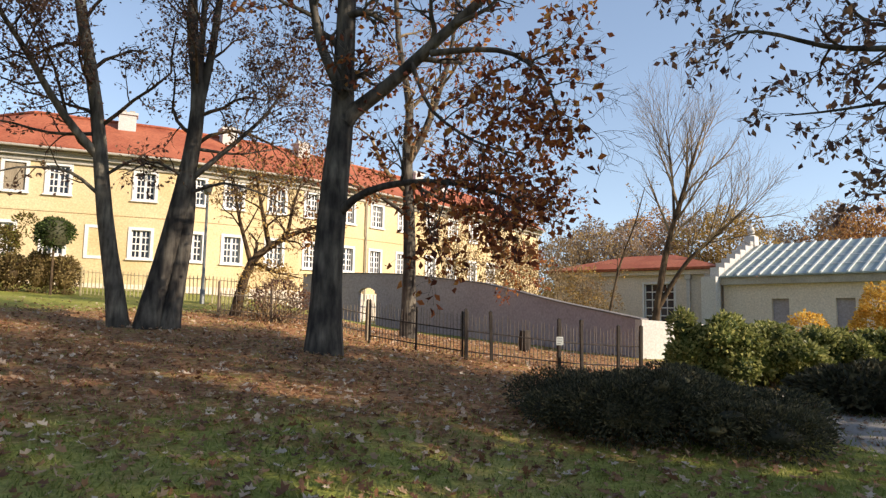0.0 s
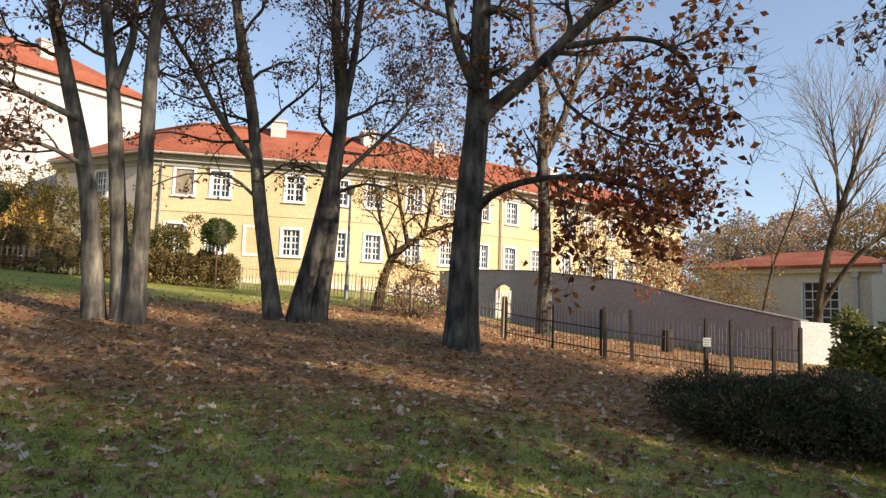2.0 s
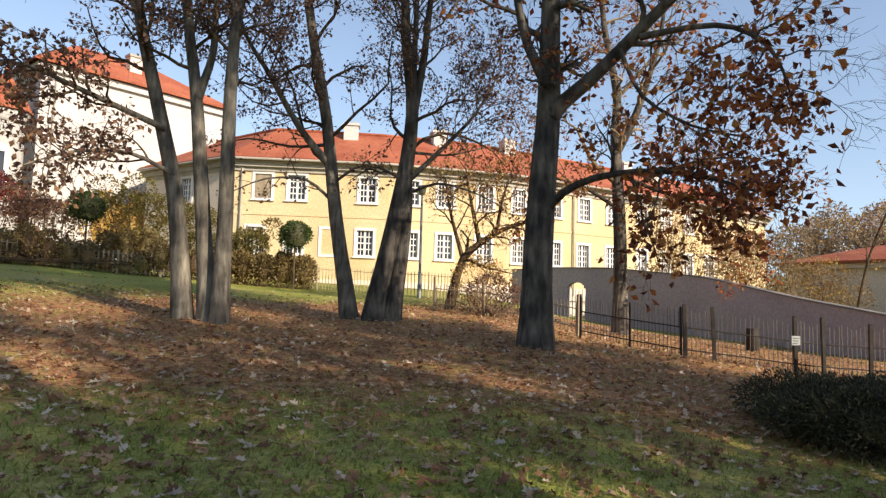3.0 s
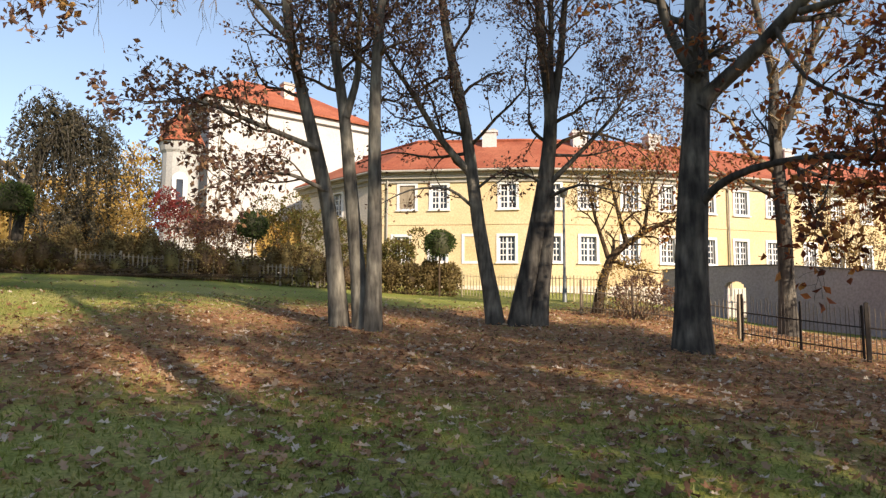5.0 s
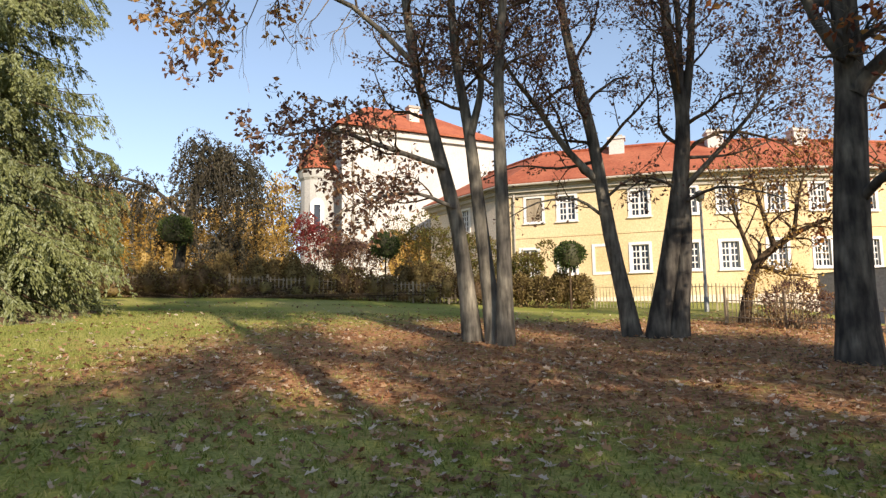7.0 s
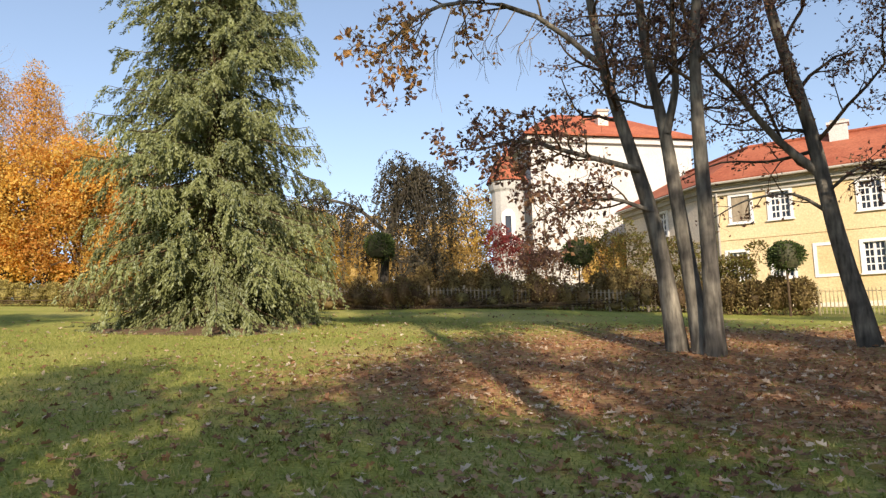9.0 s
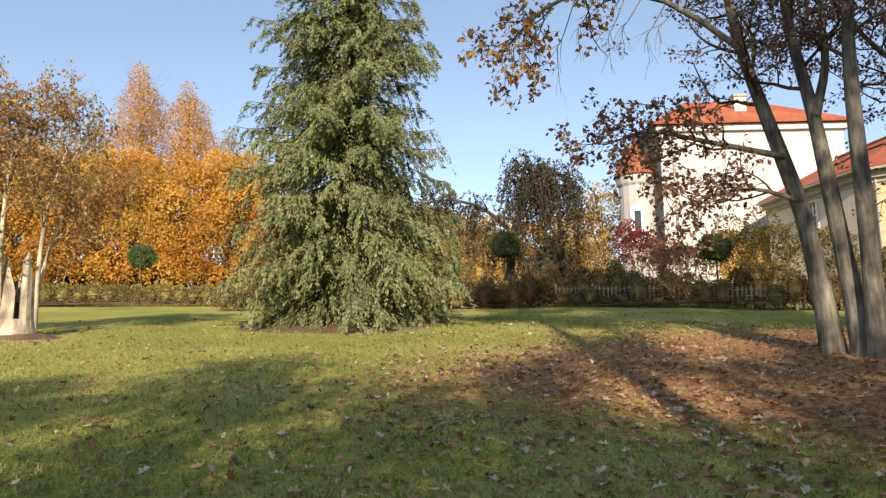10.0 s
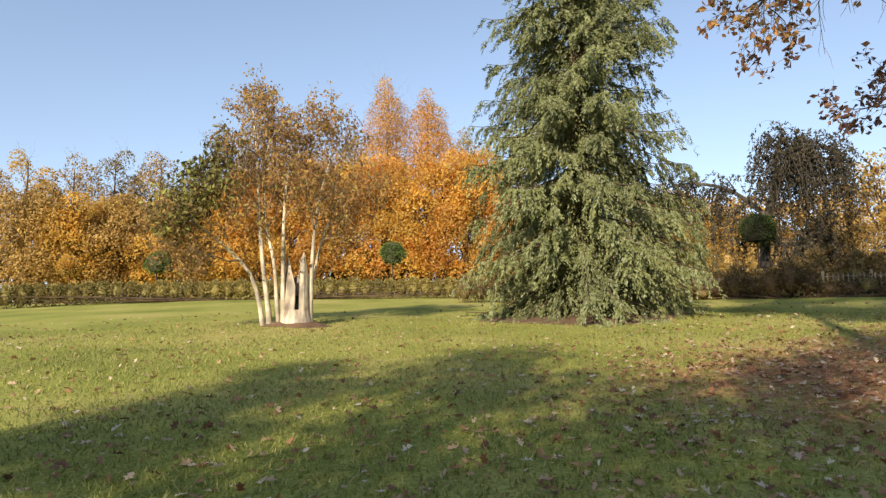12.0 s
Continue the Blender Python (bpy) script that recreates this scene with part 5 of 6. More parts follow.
# ---- hedge, fences ----
def hedge_line(name, label, spans, d0, height, thick, material, n, seed, size=0.12, step=0.8, lowr=0.5, ragged=0.25):
    """A run of hedge along bearings: lumps on the ground, overgrown and uneven."""
    rng = np.random.default_rng(seed)
    L = []
    for a0, a1, e0, e1 in spans:
        m = max(2, int(abs(a1 - a0) / math.degrees(step / d0)))
        for i in range(m):
            az = a0 + (a1 - a0) * (i + 0.5) / m
            d = e0 + (e1 - e0) * (i + 0.5) / m
            q = on_ground(az, d)
            h = height * rng.uniform(1 - ragged, 1 + ragged)
            L.append(((q.x, q.y, q.z + h * 0.5), (max(thick, step * 0.66), max(thick, step * 0.66), h * 0.55)))
    q = L[len(L) // 2][0]
    at = (q[0], q[1], float(gz(q[0], q[1])))
    return bush(name, label, "hedge", at, L, material, n, size, seed, core=material, stems=len(L), kind="")


hedge_line("overgrown_hedge", "brown overgrown hedge creeping over a slatted fence", [(37.5, 66, 34, 34.5), (66, 88, 34.5, 37)], 34.4, 1.6, 0.5, HEDGE, 34000, 301, ragged=0.35)
hedge_line("vine_tangle", "dark withered vines over the slatted fence", [(38, 70, 32.6, 33.0), (70, 84, 33.5, 35.5)], 34, 0.95, 0.26, VINE, 13000, 302, step=0.75, ragged=0.75)
hedge_line("boundary_hedge", "low clipped olive hedge along the far lawn", [(84, 128, 44, 46)], 45, 1.25, 0.5, LIME, 36000, 303, ragged=0.1)
hedge_line("box_hedge", "clipped leafy box hedge before the yellow house", [(29.0, 37.5, 32, 32.5)], 32, 1.5, 0.6, HEDGE, 9000, 304, ragged=0.12)


hedge_line("undergrowth", "dark shaded undergrowth below the hornbeams", [(78, 134, 59, 66)], 60, 4.2, 1.0, OLIVE, 16000, 305, size=0.3, step=2.4, ragged=0.3)
hedge_line("undergrowth", "brown undergrowth behind the garden hedge", [(34, 80, 50, 58)], 56, 3.4, 1.0, OCHRE, 14000, 306, size=0.3, step=2.4, ragged=0.4)
hedge_line("undergrowth", "brown undergrowth at the foot of the wood", [(-52, -8, 74, 76)], 75, 4.0, 1.0, OLIVE, 9000, 307, size=0.35, step=3.0, ragged=0.3)


def fence(name, label, pts, posts, gap, height, material, slat, post_h, top=lambda s: 0.0, lift=0.08, rail=(0.25, 0.85), post_w=0.09, bars=None):
    """Posts at the given shares of the line, rails between them and pickets at even gaps."""
    P = np.array([tuple(p) for p in pts])
    cum = np.append(0, np.cumsum(np.linalg.norm(np.diff(P[:, :2], axis=0), axis=1)))

    def at(m):
        x, y = np.interp(m, cum, P[:, 0]), np.interp(m, cum, P[:, 1])
        return Vector((x, y, float(gz(x, y))))

    if posts is None:
        posts = [c / cum[-1] for c in cum]
    f = thing(name, tuple(at(cum[-1] / 2)), label, "fence")
    bpy.context.view_layer.update()
    u0, Y = Vector((1, 0, 0)), Vector((0, 1, 0))
    pm = Geo().block((0, 0, 0), u0, Y, -post_w / 2, post_w / 2, -post_w / 2, post_w / 2, -0.3, 0.97)
    pm.add([(-post_w * 0.6, -post_w * 0.6, 0.97), (post_w * 0.6, -post_w * 0.6, 0.97), (post_w * 0.6, post_w * 0.6, 0.97), (-post_w * 0.6, post_w * 0.6, 0.97), (0, 0, 1.0)], [(3, 2, 1, 0), (0, 1, 4), (1, 2, 4), (2, 3, 4), (3, 0, 4)])
    post0 = pm.make("post", material, f)
    sm = Geo().block((0, 0, 0), u0, Y, -slat / 2, slat / 2, -slat * 0.3, slat * 0.3, 0, 0.93)
    sm.add([(-slat / 2, -slat * 0.3, 0.93), (slat / 2, -slat * 0.3, 0.93), (slat / 2, slat * 0.3, 0.93), (-slat / 2, slat * 0.3, 0.93), (0, 0, 1.0)], [(3, 2, 1, 0), (0, 1, 4), (1, 2, 4), (2, 3, 4), (3, 0, 4)])
    slat0 = sm.make("picket", bars or material, f)

    def put(ob, m, h, first, tilt=0.0):
        o = ob if first else ob.copy()
        if not first:
            scene.collection.objects.link(o)
        a, b = at(max(0, m - 0.3)), at(min(cum[-1], m + 0.3))
        o.matrix_basis = Matrix.Translation(at(m)) @ Matrix.Rotation(math.atan2(b.y - a.y, b.x - a.x), 4, "Z") @ Matrix.Rotation(tilt, 4, "Y") @ Matrix.Diagonal((1, 1, h, 1))
        return o

    rng = np.random.default_rng(len(name) + len(posts))
    for i, s in enumerate(posts):
        put(post0, s * cum[-1], post_h * rng.uniform(0.96, 1.05), i == 0, rng.normal() * 0.012)
    n = int(cum[-1] / gap)
    for i in range(n):
        s = (i + 0.5) / n
        o = put(slat0, s * cum[-1], height * (1 + rng.normal() * 0.012) + top(s), i == 0, rng.normal() * 0.015)
        o.matrix_basis.translation.z += lift
    for s0, s1 in zip(posts[:-1], posts[1:]):
        for rz in rail:
            k = max(2, int((s1 - s0) * cum[-1] / 1.2) + 1)
            line = [at(s * cum[-1]) + Vector((0, 0, lift + rz * height)) for s in np.linspace(s0, s1, k)]
            Geo().tube(line, [0.017] * k, 5).make("rail", material, f)
    return f


iron = [on_ground(az, d) for az, d in ((-16.5, 18.8), (-14.7, 18.5), (-11.75, 18.0), (-9.9, 17.6), (-4.2, 17.2), (-2.0, 17.0))]
fence("iron_railing", "rusty iron railing with dark posts across the lawn", iron, None, 0.1, 1.05, IRON, 0.016, 1.32, lambda s: 0.12 * math.sin(s * 30) ** 2, rail=(0.12, 0.62), post_w=0.075, bars=PALEIRON)
thin = [on_ground(az, d) for az, d in ((-1.7, 17.05), (2.3, 17.7), (6.3, 18.6))]
fence("iron_railing", "thin weathered iron railing below the oak", thin, None, 0.1, 1.05, IRON, 0.014, 1.2, lambda s: 0.1 * math.sin(s * 19) ** 2, rail=(0.12, 0.62), post_w=0.045, bars=PALEIRON)
old = [on_ground(az, d) for az, d in ((6.5, 19.2), (10.4, 20.4), (14.5, 21.6), (18.7, 22.6))]
fence("old_paling", "weathered low wire paling beside the briar bushes", old, None, 0.14, 0.85, BOARD, 0.018, 1.15, lambda s: 0.06 * math.sin(s * 23), rail=(0.2, 0.8), post_w=0.07)
pale = [on_ground(az, d) for az, d in ((16.5, 29.5), (20, 30.2), (25, 31), (31, 32.5))]
fence("picket_fence", "pale slatted fence before the yellow house", pale, [0.0, 0.18, 0.34, 0.5, 0.66, 0.83, 1.0], 0.16, 1.1, PALE, 0.034, 1.2, post_w=0.06)
brd = [on_ground(az, d) for az, d in ((38, 32.6), (50, 32.8), (62, 33.1), (75, 34.1), (80, 34.9))]
fence("slatted_fence", "weathered wooden slatted fence under the hedge", brd, [i / 14 for i in range(15)], 0.19, 0.95, BOARD, 0.055, 1.1, post_w=0.1)
wire = [on_ground(az, d) for az, d in ((88, 45.4), (104, 45.6), (128, 47))]
fence("wire_fence", "low weathered slatted fence along the far hedge", wire, [i / 12 for i in range(13)], 0.3, 0.85, BOARD, 0.05, 1.0, rail=(0.3, 0.9))

# sign on a railing post
q = on_ground(-9.85, 17.5)
sg = thing("notice_plate", (q.x, q.y, q.z + 0.75), "small white notice plate on a railing post", "sign")
Geo().block((q.x, q.y, 0), (1, 0.15, 0), (-0.15, 1, 0), -0.09, 0.09, -0.09, -0.06, q.z + 0.65, q.z + 0.86).make("plate", SEAM, sg)
g = Geo()
for k in range(3):
    g.block((q.x, q.y, 0), (1, 0.15, 0), (-0.15, 1, 0), -0.07, 0.07 - 0.02 * k, -0.096, -0.0905, q.z + 0.8 - 0.06 * k, q.z + 0.82 - 0.06 * k)
g.make("text_line", LAMP, sg)
# dark barrel beyond the railing
q = on_ground(-7.0, 24)
bar = thing("rain_barrel", tuple(q), "dark grey rain barrel before the garden wall", "barrel")
Geo().tube([q + Vector((0, 0, z)) for z in (0, 0.05, 0.32, 0.66, 0.7)], [0.19, 0.2, 0.23, 0.2, 0.19], 16).make("barrel_body", IRON, bar, smooth=True)
Geo().tube([q + Vector((0, 0, z)) for z in (0.702, 0.74)], [0.22, 0.21], 16).make("lid", IRON, bar)

# lamp post in front of the house
q = on_ground(20.0, 29.5)
lp = thing("lamp_post", tuple(q), "slim grey steel lamp post on the lawn", "street lamp")
Geo().tube([q + Vector((0, 0, z)) for z in (-0.2, 0.6, 0.62, 4.6)], [0.1, 0.1, 0.065, 0.05], 10).make("pole", LAMP, lp, smooth=True)
Geo().tube([q + Vector((0, 0, z)) for z in (4.6, 4.65, 4.95, 5.0, 5.1)], [0.06, 0.14, 0.2, 0.24, 0.03], 10).make("lantern", LAMP, lp, smooth=True)


# ---- clipped and small garden plants ----
def ball_tree(az, el, d, r, seed, material=GREEN):
    rng = np.random.default_rng(seed)
    q = on_ground(az, d)
    c = bearing(az, el, d)
    t = thing("topiary_tree", tuple(q), "small clipped ball-headed tree on a thin stem", "topiary", "clipped ball trees")
    Geo().tube([q - Vector((0, 0, 0.1)), q.lerp(c, 0.5), c], [0.06, 0.05, 0.04], 7).make("trunk", TWIG, t)
    L = [((c.x, c.y, c.z), (r * 0.95, r * 0.95, r * 0.85))] + [((c.x + rng.normal() * r * 0.22, c.y + rng.normal() * r * 0.22, c.z + rng.normal() * r * 0.2), (r * 0.75, r * 0.75, r * 0.7)) for _ in range(5)]
    zz = np.linspace(-0.7, 0.7, 7)
    # dark solid filler inside the ball of leaves
    Geo().tube([c + Vector((0, 0, k * r)) for k in zz], [r * 0.78 * math.sqrt(1 - k * k) for k in zz], 10).make("inner_filler", JUNIPER, t, smooth=True)
    p, d_ = shell(rng, L, 4200)
    Geo().leaves(rng, p, 0.11, 0.07, 0, d_ * 0.6).make("crown", material, t, kind="stuff")


ball_tree(30.7, 5.7, 31.5, 0.72, 401)
ball_tree(46.5, 6.9, 37.5, 0.85, 402)
ball_tree(63.7, 7.9, 36.0, 0.85, 403)
FRESH = leafy("fresh green leaves", [(0.1, (0.07, 0.12, 0.03)), (0.5, (0.12, 0.2, 0.05)), (0.9, (0.2, 0.29, 0.08))])
ball_tree(93.5, 6.7, 47.0, 0.95, 404, FRESH)
ball_tree(112.5, 5.4, 50, 0.8, 405, FRESH)
ball_tree(118.5, 4.9, 50, 0.7, 406, GOLD)
for k, (az, el, d, rx, rz, m, n, lab) in enumerate([(52.3, 7.0, 42, 1.4, 1.1, CRIMSON, 2600, "crimson autumn shrub before the castle"), (49.3, 5.7, 41, 1.9, 1.0, DULL, 2600, "russet shrub behind the hedge"),
                                                     (43.5, 6.6, 39, 1.8, 1.2, OLIVE, 2400, "olive shrub before the house"), (39.5, 5.6, 38, 1.7, 1.3, OLIVE, 2400, "olive shrub before the house"), (34.6, 4.6, 35, 1.2, 0.9, OLIVE, 1800, "rounded shrub before the house"),
                                                     (57, 6.0, 40, 2.0, 1.0, OCHRE, 1800, "straw-coloured shrub behind the hedge"), (61, 6.6, 41, 2.2, 1.4, OCHRE, 1800, "straw-coloured shrub behind the hedge"), (66, 7.2, 40, 2.2, 1.6, GOLD, 2200, "yellow shrub behind the hedge"), (69.5, 8.5, 41, 2.0, 2.0, OCHRE, 2200, "yellow brown shrub behind the hedge")]):
    rng = np.random.default_rng(420 + k)
    q = on_ground(az, d)
    c = bearing(az, el, d)
    L = [((c.x, c.y, c.z), (rx, rx, rz))] + [((c.x + rng.normal() * rx * 0.6, c.y + rng.normal() * rx * 0.6, c.z + rng.normal() * rz * 0.5), (rx * 0.5, rx * 0.5, rz * 0.6)) for _ in range(7)]
    bush("garden_shrub", lab, "shrub", q, L, m, int(n * 1.8), 0.13, 430 + k, stems=10)
q = on_ground(13.8, 21.8)
bush("rose_bush", "tangled russet briar bush by the railing", "shrub", q, [((q.x, q.y, q.z + 0.7), (0.9, 0.9, 0.7)), ((q.x + 0.8, q.y + 0.2, q.z + 0.5), (0.7, 0.7, 0.5))], DULL, 1300, 0.09, 450, twig=PALETWIG, stems=16)
q = on_ground(15.0, 23.5)
bush("rose_bush", "tangled russet briar bush by the railing", "shrub", q, [((q.x, q.y, q.z + 1.0), (1.0, 0.9, 1.0))], OCHRE, 1000, 0.09, 451, twig=PALETWIG, stems=16)


# ---- weeping tree ----
def weeping():
    rng = np.random.default_rng(17)
    d = 37.5
    st = S([(63.4, 4.0), (63.0, 8.8), (61.6, 12.0), (60.2, 14.3)], d, 0.28, 0.1, 12, 1.3, True)
    arms = [S([(63.0, 9.0), (65.5, 11.3), (68.5, 12.0), (70.5, 11.6)], d, 0.13, 0.04, 10), S([(62.3, 10.5), (62.0, 14.0), (61.3, 15.2)], d, 0.12, 0.04, 10),
            S([(61.4, 12.2), (59.0, 14.0), (57.8, 13.0)], d, 0.11, 0.04, 10), S([(63.4, 7.5), (61.5, 6.4), (59.6, 6.9), (58.6, 9.0)], d, 0.1, 0.04, 10)]
    tree = thing("weeping_tree", tuple(st[0][0]), "dark weeping tree with trailing bare branchlets", "tree")
    Geo().tube(*st, 10).make("trunk", DARKBARK, tree, smooth=True)
    for a in arms:
        Geo().tube(*a, 8).make("limb", DARKBARK, tree, smooth=True)
    g, pos, way = Geo(), [], []
    for p, r in [st] + arms:
        if p is st[0]:
            p, r = p[7:], r[7:]
        for q in sprout(rng, p, r, 9, 0.1, 1.3, 1.0, 0.02):
            g.tube(*q, 4)
            for w in sprout(rng, *q, 11, 0.15, 4.8, 0.9, -0.8, wander=0.14, steps=7, taper=0.3):
                w[0][:, 2] = np.maximum(w[0][:, 2], gz(w[0][:, 0], w[0][:, 1]) + 1.0)
                g.tube(w[0], w[1] * 0.8, 3)
                k = rng.uniform(0, 6, 34)
                j = k.astype(int)
                pos.append(w[0][j] + (w[0][j + 1] - w[0][j]) * (k - j)[:, None])
    g.make("trailing_growth", DARKBARK, tree, kind="stuff")
    Geo().leaves(rng, np.concatenate(pos) + rng.normal(size=(sum(map(len, pos)), 3)) * 0.04, 0.2, 0.085, 1.0).make("foliage", leafy("dark withered needles", [(0.1, (0.03, 0.03, 0.018)), (0.6, (0.06, 0.052, 0.032)), (0.95, (0.10, 0.08, 0.045))], 0.7, 0.15), tree, kind="stuff")


weeping()


# ---- multi-stemmed tree round a broken stump ----
def stump_tree():
    d = 22.0
    col = [S([(104.3, 0.9), (105.4, 4.9), (108.3, 7.5), (110.5, 9)], (22, 21.5), 0.075, 0.025, 10, 1.3, True), S([(103.8, 1.0), (104.6, 5.4), (105.1, 10.8), (105.3, 14.4), (105.8, 18)], 22, 0.085, 0.02, 14, 1.3, True),
           S([(103.2, 1.1), (103.6, 5.8), (104.4, 8.3), (104.8, 13), (104, 17.5)], 22.2, 0.075, 0.02, 14, 1.3, True), S([(102.8, 1.2), (103.0, 7.2), (102.9, 12.7), (102, 17)], 21.9, 0.08, 0.02, 12, 1.3, True),
           S([(100.6, 1.2), (100.6, 5.4), (100.4, 9.1), (99.7, 13), (98.6, 16)], 21.9, 0.08, 0.02, 12, 1.3, True), S([(101.0, 1.2), (100.2, 6), (99.4, 9), (98, 12)], 22.3, 0.06, 0.02, 10, 1.3, True)]
    t = build_tree("coppiced_tree", "many-stemmed tree with pale bark and withered leaves", col, [G(11, 0.42, 2.9, 0.85, 0.04), G(8, 0.2, 1.2, 0.7, 0.0), G(6, 0.2, 0.55, 0.8, -0.05, steps=3)],
                   PALEBARK, leafy("withered crown leaves", [(0.1, (0.26, 0.16, 0.075)), (0.5, (0.46, 0.27, 0.105)), (0.85, (0.58, 0.36, 0.12)), (0.97, (0.5, 0.45, 0.14))], 0.6, 0.55), 3, 0.12, 0.9, seed=501, stem_sides=8, twig_material=PALETWIG, spread=0.08)
    sag = S([(104.6, 12), (107, 13.8), (109.8, 12.4), (112.2, 9.6)], (22, 21), 0.04, 0.012, 10)
    rng = np.random.default_rng(502)
    Geo().tube(*sag, 6).make("limb", PALEBARK, t, smooth=True)
    gens = grow(rng, [sag], [G(14, 0.2, 1.3, 0.8, 0.0), G(6, 0.2, 0.7, 0.8, -0.05), G(3, 0.2, 0.4, 0.8, -0.1, steps=3)])
    g = Geo()
    for gen in gens[1:]:
        for p, r in gen:
            g.tube(p, r, 3)
    g.make("drooping_growth", PALETWIG, t, kind="stuff")
    Geo().leaves(rng, np.concatenate([along(rng, gens[3], 6, 0.2), along(rng, gens[2], 7, 0.22)]), 0.19, 0.085, 0.8).make("green_foliage", leafy("fading green leaves", [(0.1, (0.09, 0.08, 0.03)), (0.6, (0.2, 0.17, 0.055)), (0.93, (0.38, 0.4, 0.1))]), t, "yellow green drooping leaves", kind="stuff")
    # the broken hollow stump: shards of pale wood round a dark hollow
    q = on_ground(101.7, 22.0)
    st = thing("broken_stump", tuple(q), "pale jagged hollow stump with a dark split", "stump")
    n = 18
    v, f = [], []
    for ring, (rr, h) in enumerate(((0.56, -0.15), (0.44, 0.5), (0.37, 1.25), (0.32, 1.05))):
        for j in range(n):
            a = 2 * math.pi * j / n
            jag = 1.0 + 0.9 * abs(math.sin(j * 2.3)) * (0.4 + 0.6 * (math.sin(a * 1.5 + 1) > 0))
            z = h if ring < 2 else h * jag
            for s in (0,):
                v.append((q.x + rr * math.cos(a), q.y + rr * math.sin(a), q.z + z))
    # inner skin
    for ring, (rr, h) in enumerate(((0.25, 1.05), (0.29, 0.5), (0.33, 0.05))):
        for j in range(n):
            a = 2 * math.pi * j / n
            jag = 1.0 + 0.9 * abs(math.sin(j * 2.3)) * (0.4 + 0.6 * (math.sin(a * 1.5 + 1) > 0))
            z = h * jag if ring == 0 else h
            v.append((q.x + rr * math.cos(a), q.y + rr * math.sin(a), q.z + z))
    gap = {0}
    for ring in range(6):
        for j in range(n):
            if j in gap and ring in (1, 2, 4):
                continue
            f.append((ring * n + j, ring * n + (j + 1) % n, (ring + 1) * n + (j + 1) % n, (ring + 1) * n + j))
    Geo().add(v, f).make("shell", OLDWOOD, st, "torn pale wood")
    Geo().tube([q + Vector((0, 0, z)) for z in (-0.1, 0.6, 0.95)], [0.31, 0.26, 0.14], 9).make("rotten_core", DARKBARK, st, "dark rotten heartwood")
    g = Geo()
    a = np.linspace(0, 2 * np.pi, 30, endpoint=False)
    ring = [np.stack([q.x + r * 0.95 * np.cos(a) * (1 + 0.2 * np.sin(3 * a)), q.y + r * 1.2 * np.sin(a) * (1 + 0.15 * np.cos(5 * a))], 1) for r in (0.95, 0.6, 0.15)]
    vv = np.concatenate([np.column_stack([w, gz(w[:, 0], w[:, 1]) + h]) for w, h in zip(ring, (-0.02, 0.1, 0.2))])
    g.add(vv, [(i * 30 + j, i * 30 + (j + 1) % 30, (i + 1) * 30 + (j + 1) % 30, (i + 1) * 30 + j) for i in range(2) for j in range(30)] + [tuple(range(60, 90))])
    tagged(g.make("earth_mound", EARTH, None, smooth=True), "low mound of bare earth round the stump", "soil", kind="structure")


stump_tree()


# ---- gravel path ----
def gravel_path():
    line = curve([bearing(-60, 0, 9), bearing(-40, 0, 10.5), bearing(-33, 0, 11.8), bearing(-28, 0, 14.2), bearing(-24, 0, 17), bearing(-21.5, 0, 20)], 40)
    t = np.gradient(line[:, :2], axis=0)
    t /= np.linalg.norm(t, axis=1)[:, None]
    nn = np.stack([-t[:, 1], t[:, 0]], 1)
    wd = np.linspace(1.4, 0.7, 40)
    v = []
    for s in (-1, -0.5, 0, 0.5, 1):
        p = line[:, :2] + nn * (wd * s)[:, None]
        v.append(np.column_stack([p, gz(p[:, 0], p[:, 1]) + 0.03 - 0.03 * abs(s)]))
    v = np.concatenate(v)
    f = [(k * 40 + i, (k + 1) * 40 + i, (k + 1) * 40 + i + 1, k * 40 + i + 1) for k in range(4) for i in range(39)]
    f = [tuple(reversed(q)) for q in f]
    tagged(Geo().add(v, f).make("path", PATH, smooth=True), "pale gravel garden path", "path", kind="structure")


gravel_path()


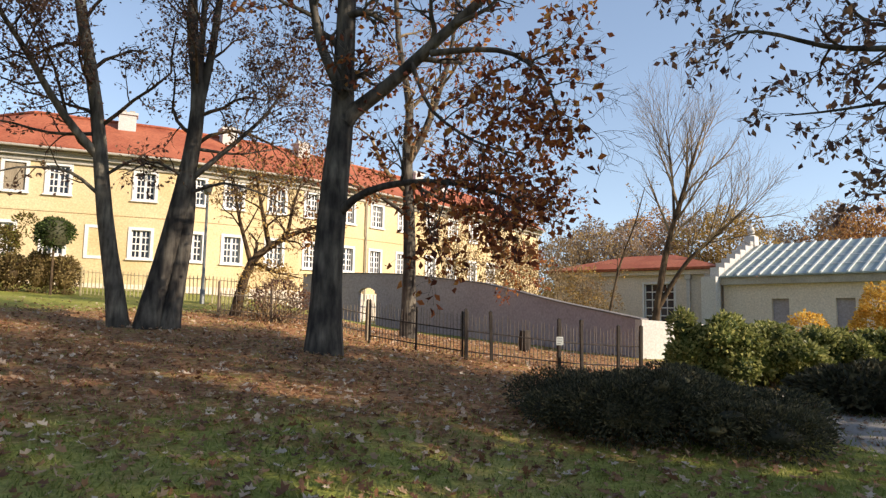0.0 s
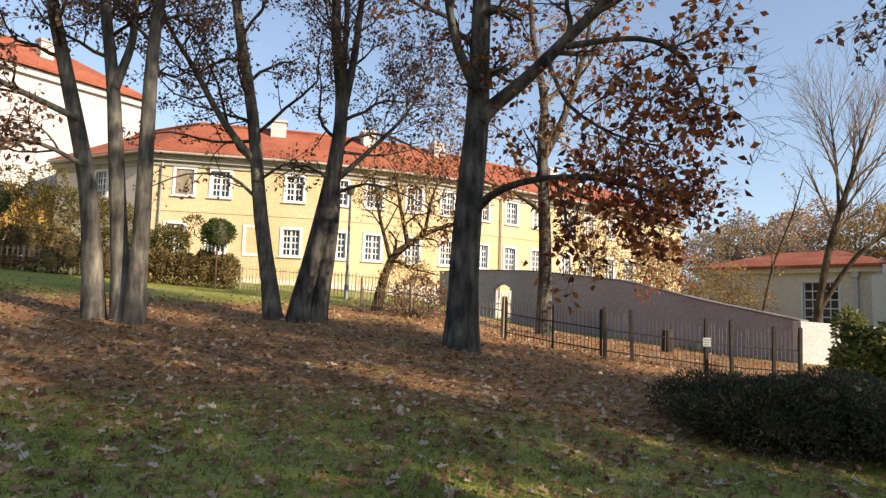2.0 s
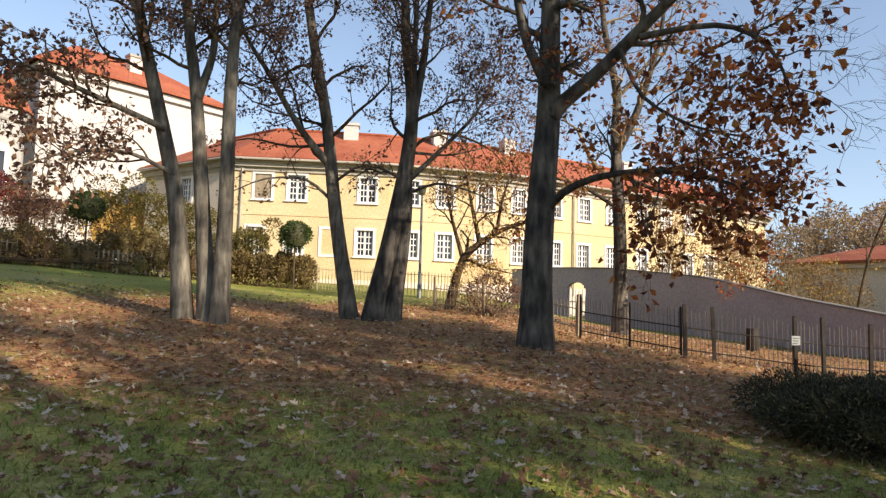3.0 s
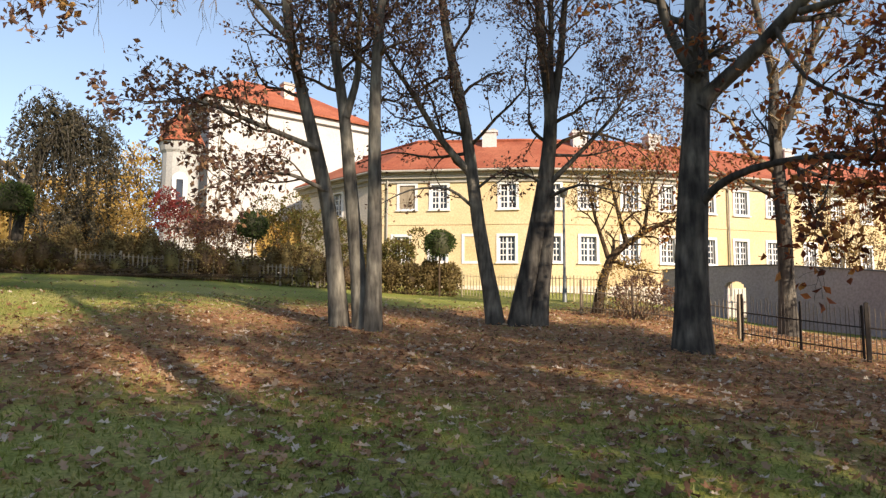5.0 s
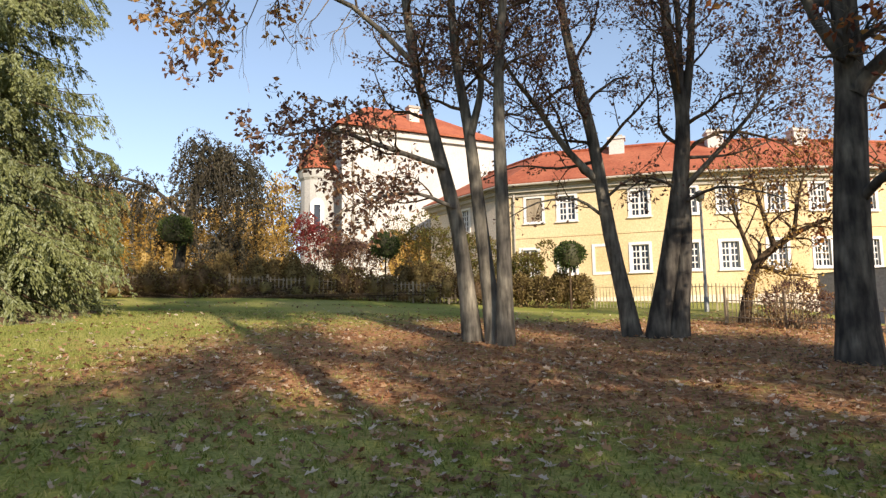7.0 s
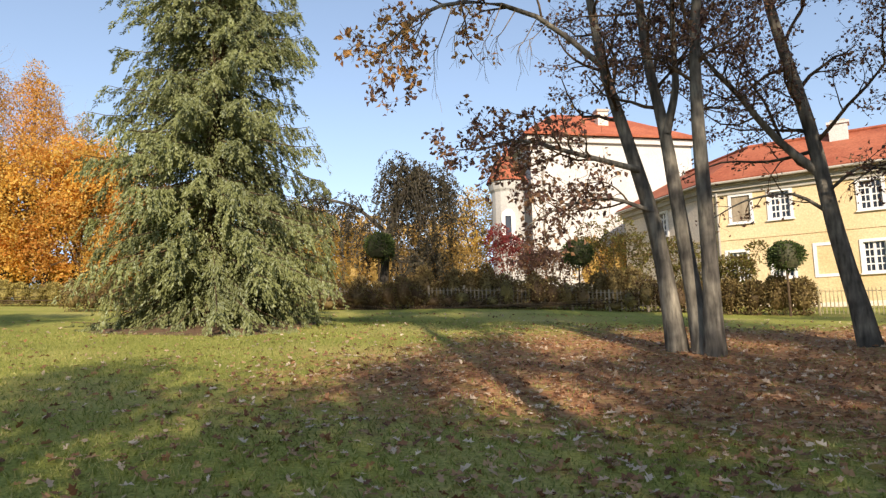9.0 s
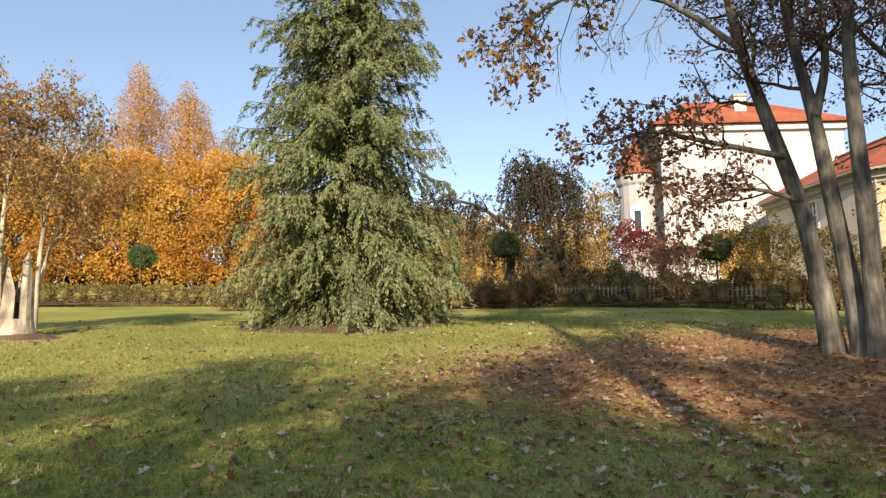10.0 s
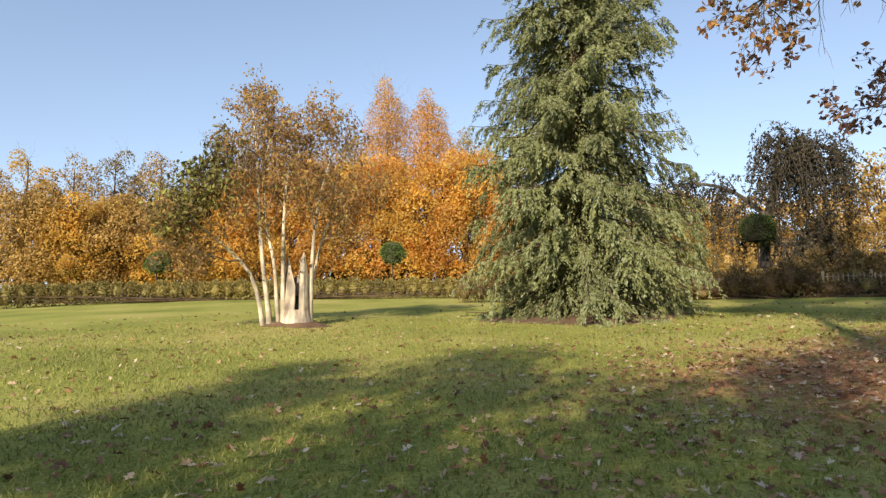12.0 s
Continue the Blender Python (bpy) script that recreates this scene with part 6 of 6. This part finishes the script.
# ---- fallen leaves and grass on the lawn ----
def strew():
    rng = np.random.default_rng(700)
    n = 200000
    az = np.radians(np.where(rng.uniform(size=n) < 0.85, rng.uniform(-46, 136, n) + rng.normal(0, 14, n), rng.uniform(-180, 180, n)))
    d = 0.3 + 29 * rng.uniform(0, 1, n) ** 1.05
    x, y = -d * np.sin(az), d * np.cos(az)
    thick = 0.115 + 0.62 * litter_at(x, y) + 0.13 * np.exp(-((x + 4) ** 2 + (y - 6) ** 2) / 60)
    keep = rng.uniform(size=n) < thick * 0.42
    x, y = x[keep], y[keep]
    p = np.stack([x, y, gz(x, y) + 0.012 + rng.uniform(0, 0.03, len(x))], 1)
    a = rng.normal(size=(len(x), 3)) * [1, 1, 0.28]
    g = Geo()
    a /= np.linalg.norm(a, axis=1)[:, None]
    b = np.cross(np.tile([0, 0, 1.0], (len(x), 1)) + rng.normal(size=(len(x), 3)) * 0.35, a)
    b /= np.linalg.norm(b, axis=1)[:, None]
    s = rng.uniform(0.05, 0.125, len(x))[:, None]
    up = np.array([0, 0, 1.0])
    curl = rng.uniform(0.05, 0.35, len(x))[:, None]
    rim = [(-0.62, 0.0, 0.0), (-0.25, 0.3, 0.7), (-0.05, 0.16, 0.3), (0.22, 0.42, 1.0), (0.3, 0.17, 0.3), (0.62, 0.0, 0.5), (0.3, -0.17, 0.3), (0.22, -0.42, 1.0), (-0.05, -0.16, 0.3), (-0.25, -0.3, 0.7)]
    v = np.stack([p + a * s * k + b * s * w + up * s * curl * h for k, w, h in rim], 1).reshape(-1, 3)
    i = np.arange(len(x))[:, None] * 10
    g.add(v, np.concatenate([i + k for k in range(10)], 1).tolist())
    tagged(g.make("fallen_leaves", LITTER), "brown fallen leaves scattered over the lawn", "leaves", kind="stuff")
    n = 230000
    az = np.radians(np.where(rng.uniform(size=n) < 0.85, rng.uniform(-46, 136, n) + rng.normal(0, 14, n), rng.uniform(-180, 180, n)))
    d = 0.3 + 24 * rng.uniform(0, 1, n) ** 0.9
    x, y = -d * np.sin(az), d * np.cos(az)
    keep = rng.uniform(size=n) < 1.0 - 0.8 * litter_at(x, y)
    x, y = x[keep], y[keep]
    m = len(x)
    p = np.stack([x, y, gz(x, y) - 0.01], 1)
    lean = rng.normal(size=(m, 3)) * [0.5, 0.5, 0]
    h = rng.uniform(0.025, 0.085, m)[:, None]
    tip = p + (lean + [0, 0, 1]) * h
    w = rng.normal(size=(m, 3)) * [1, 1, 0]
    w = w / np.linalg.norm(w, axis=1)[:, None] * 0.012
    v = np.stack([p - w, p + w, tip], 1).reshape(-1, 3)
    g = Geo().add(v, np.arange(m * 3).reshape(-1, 3).tolist())
    tagged(g.make("grass", BLADE), "short green lawn grass", "grass", kind="stuff")


strew()
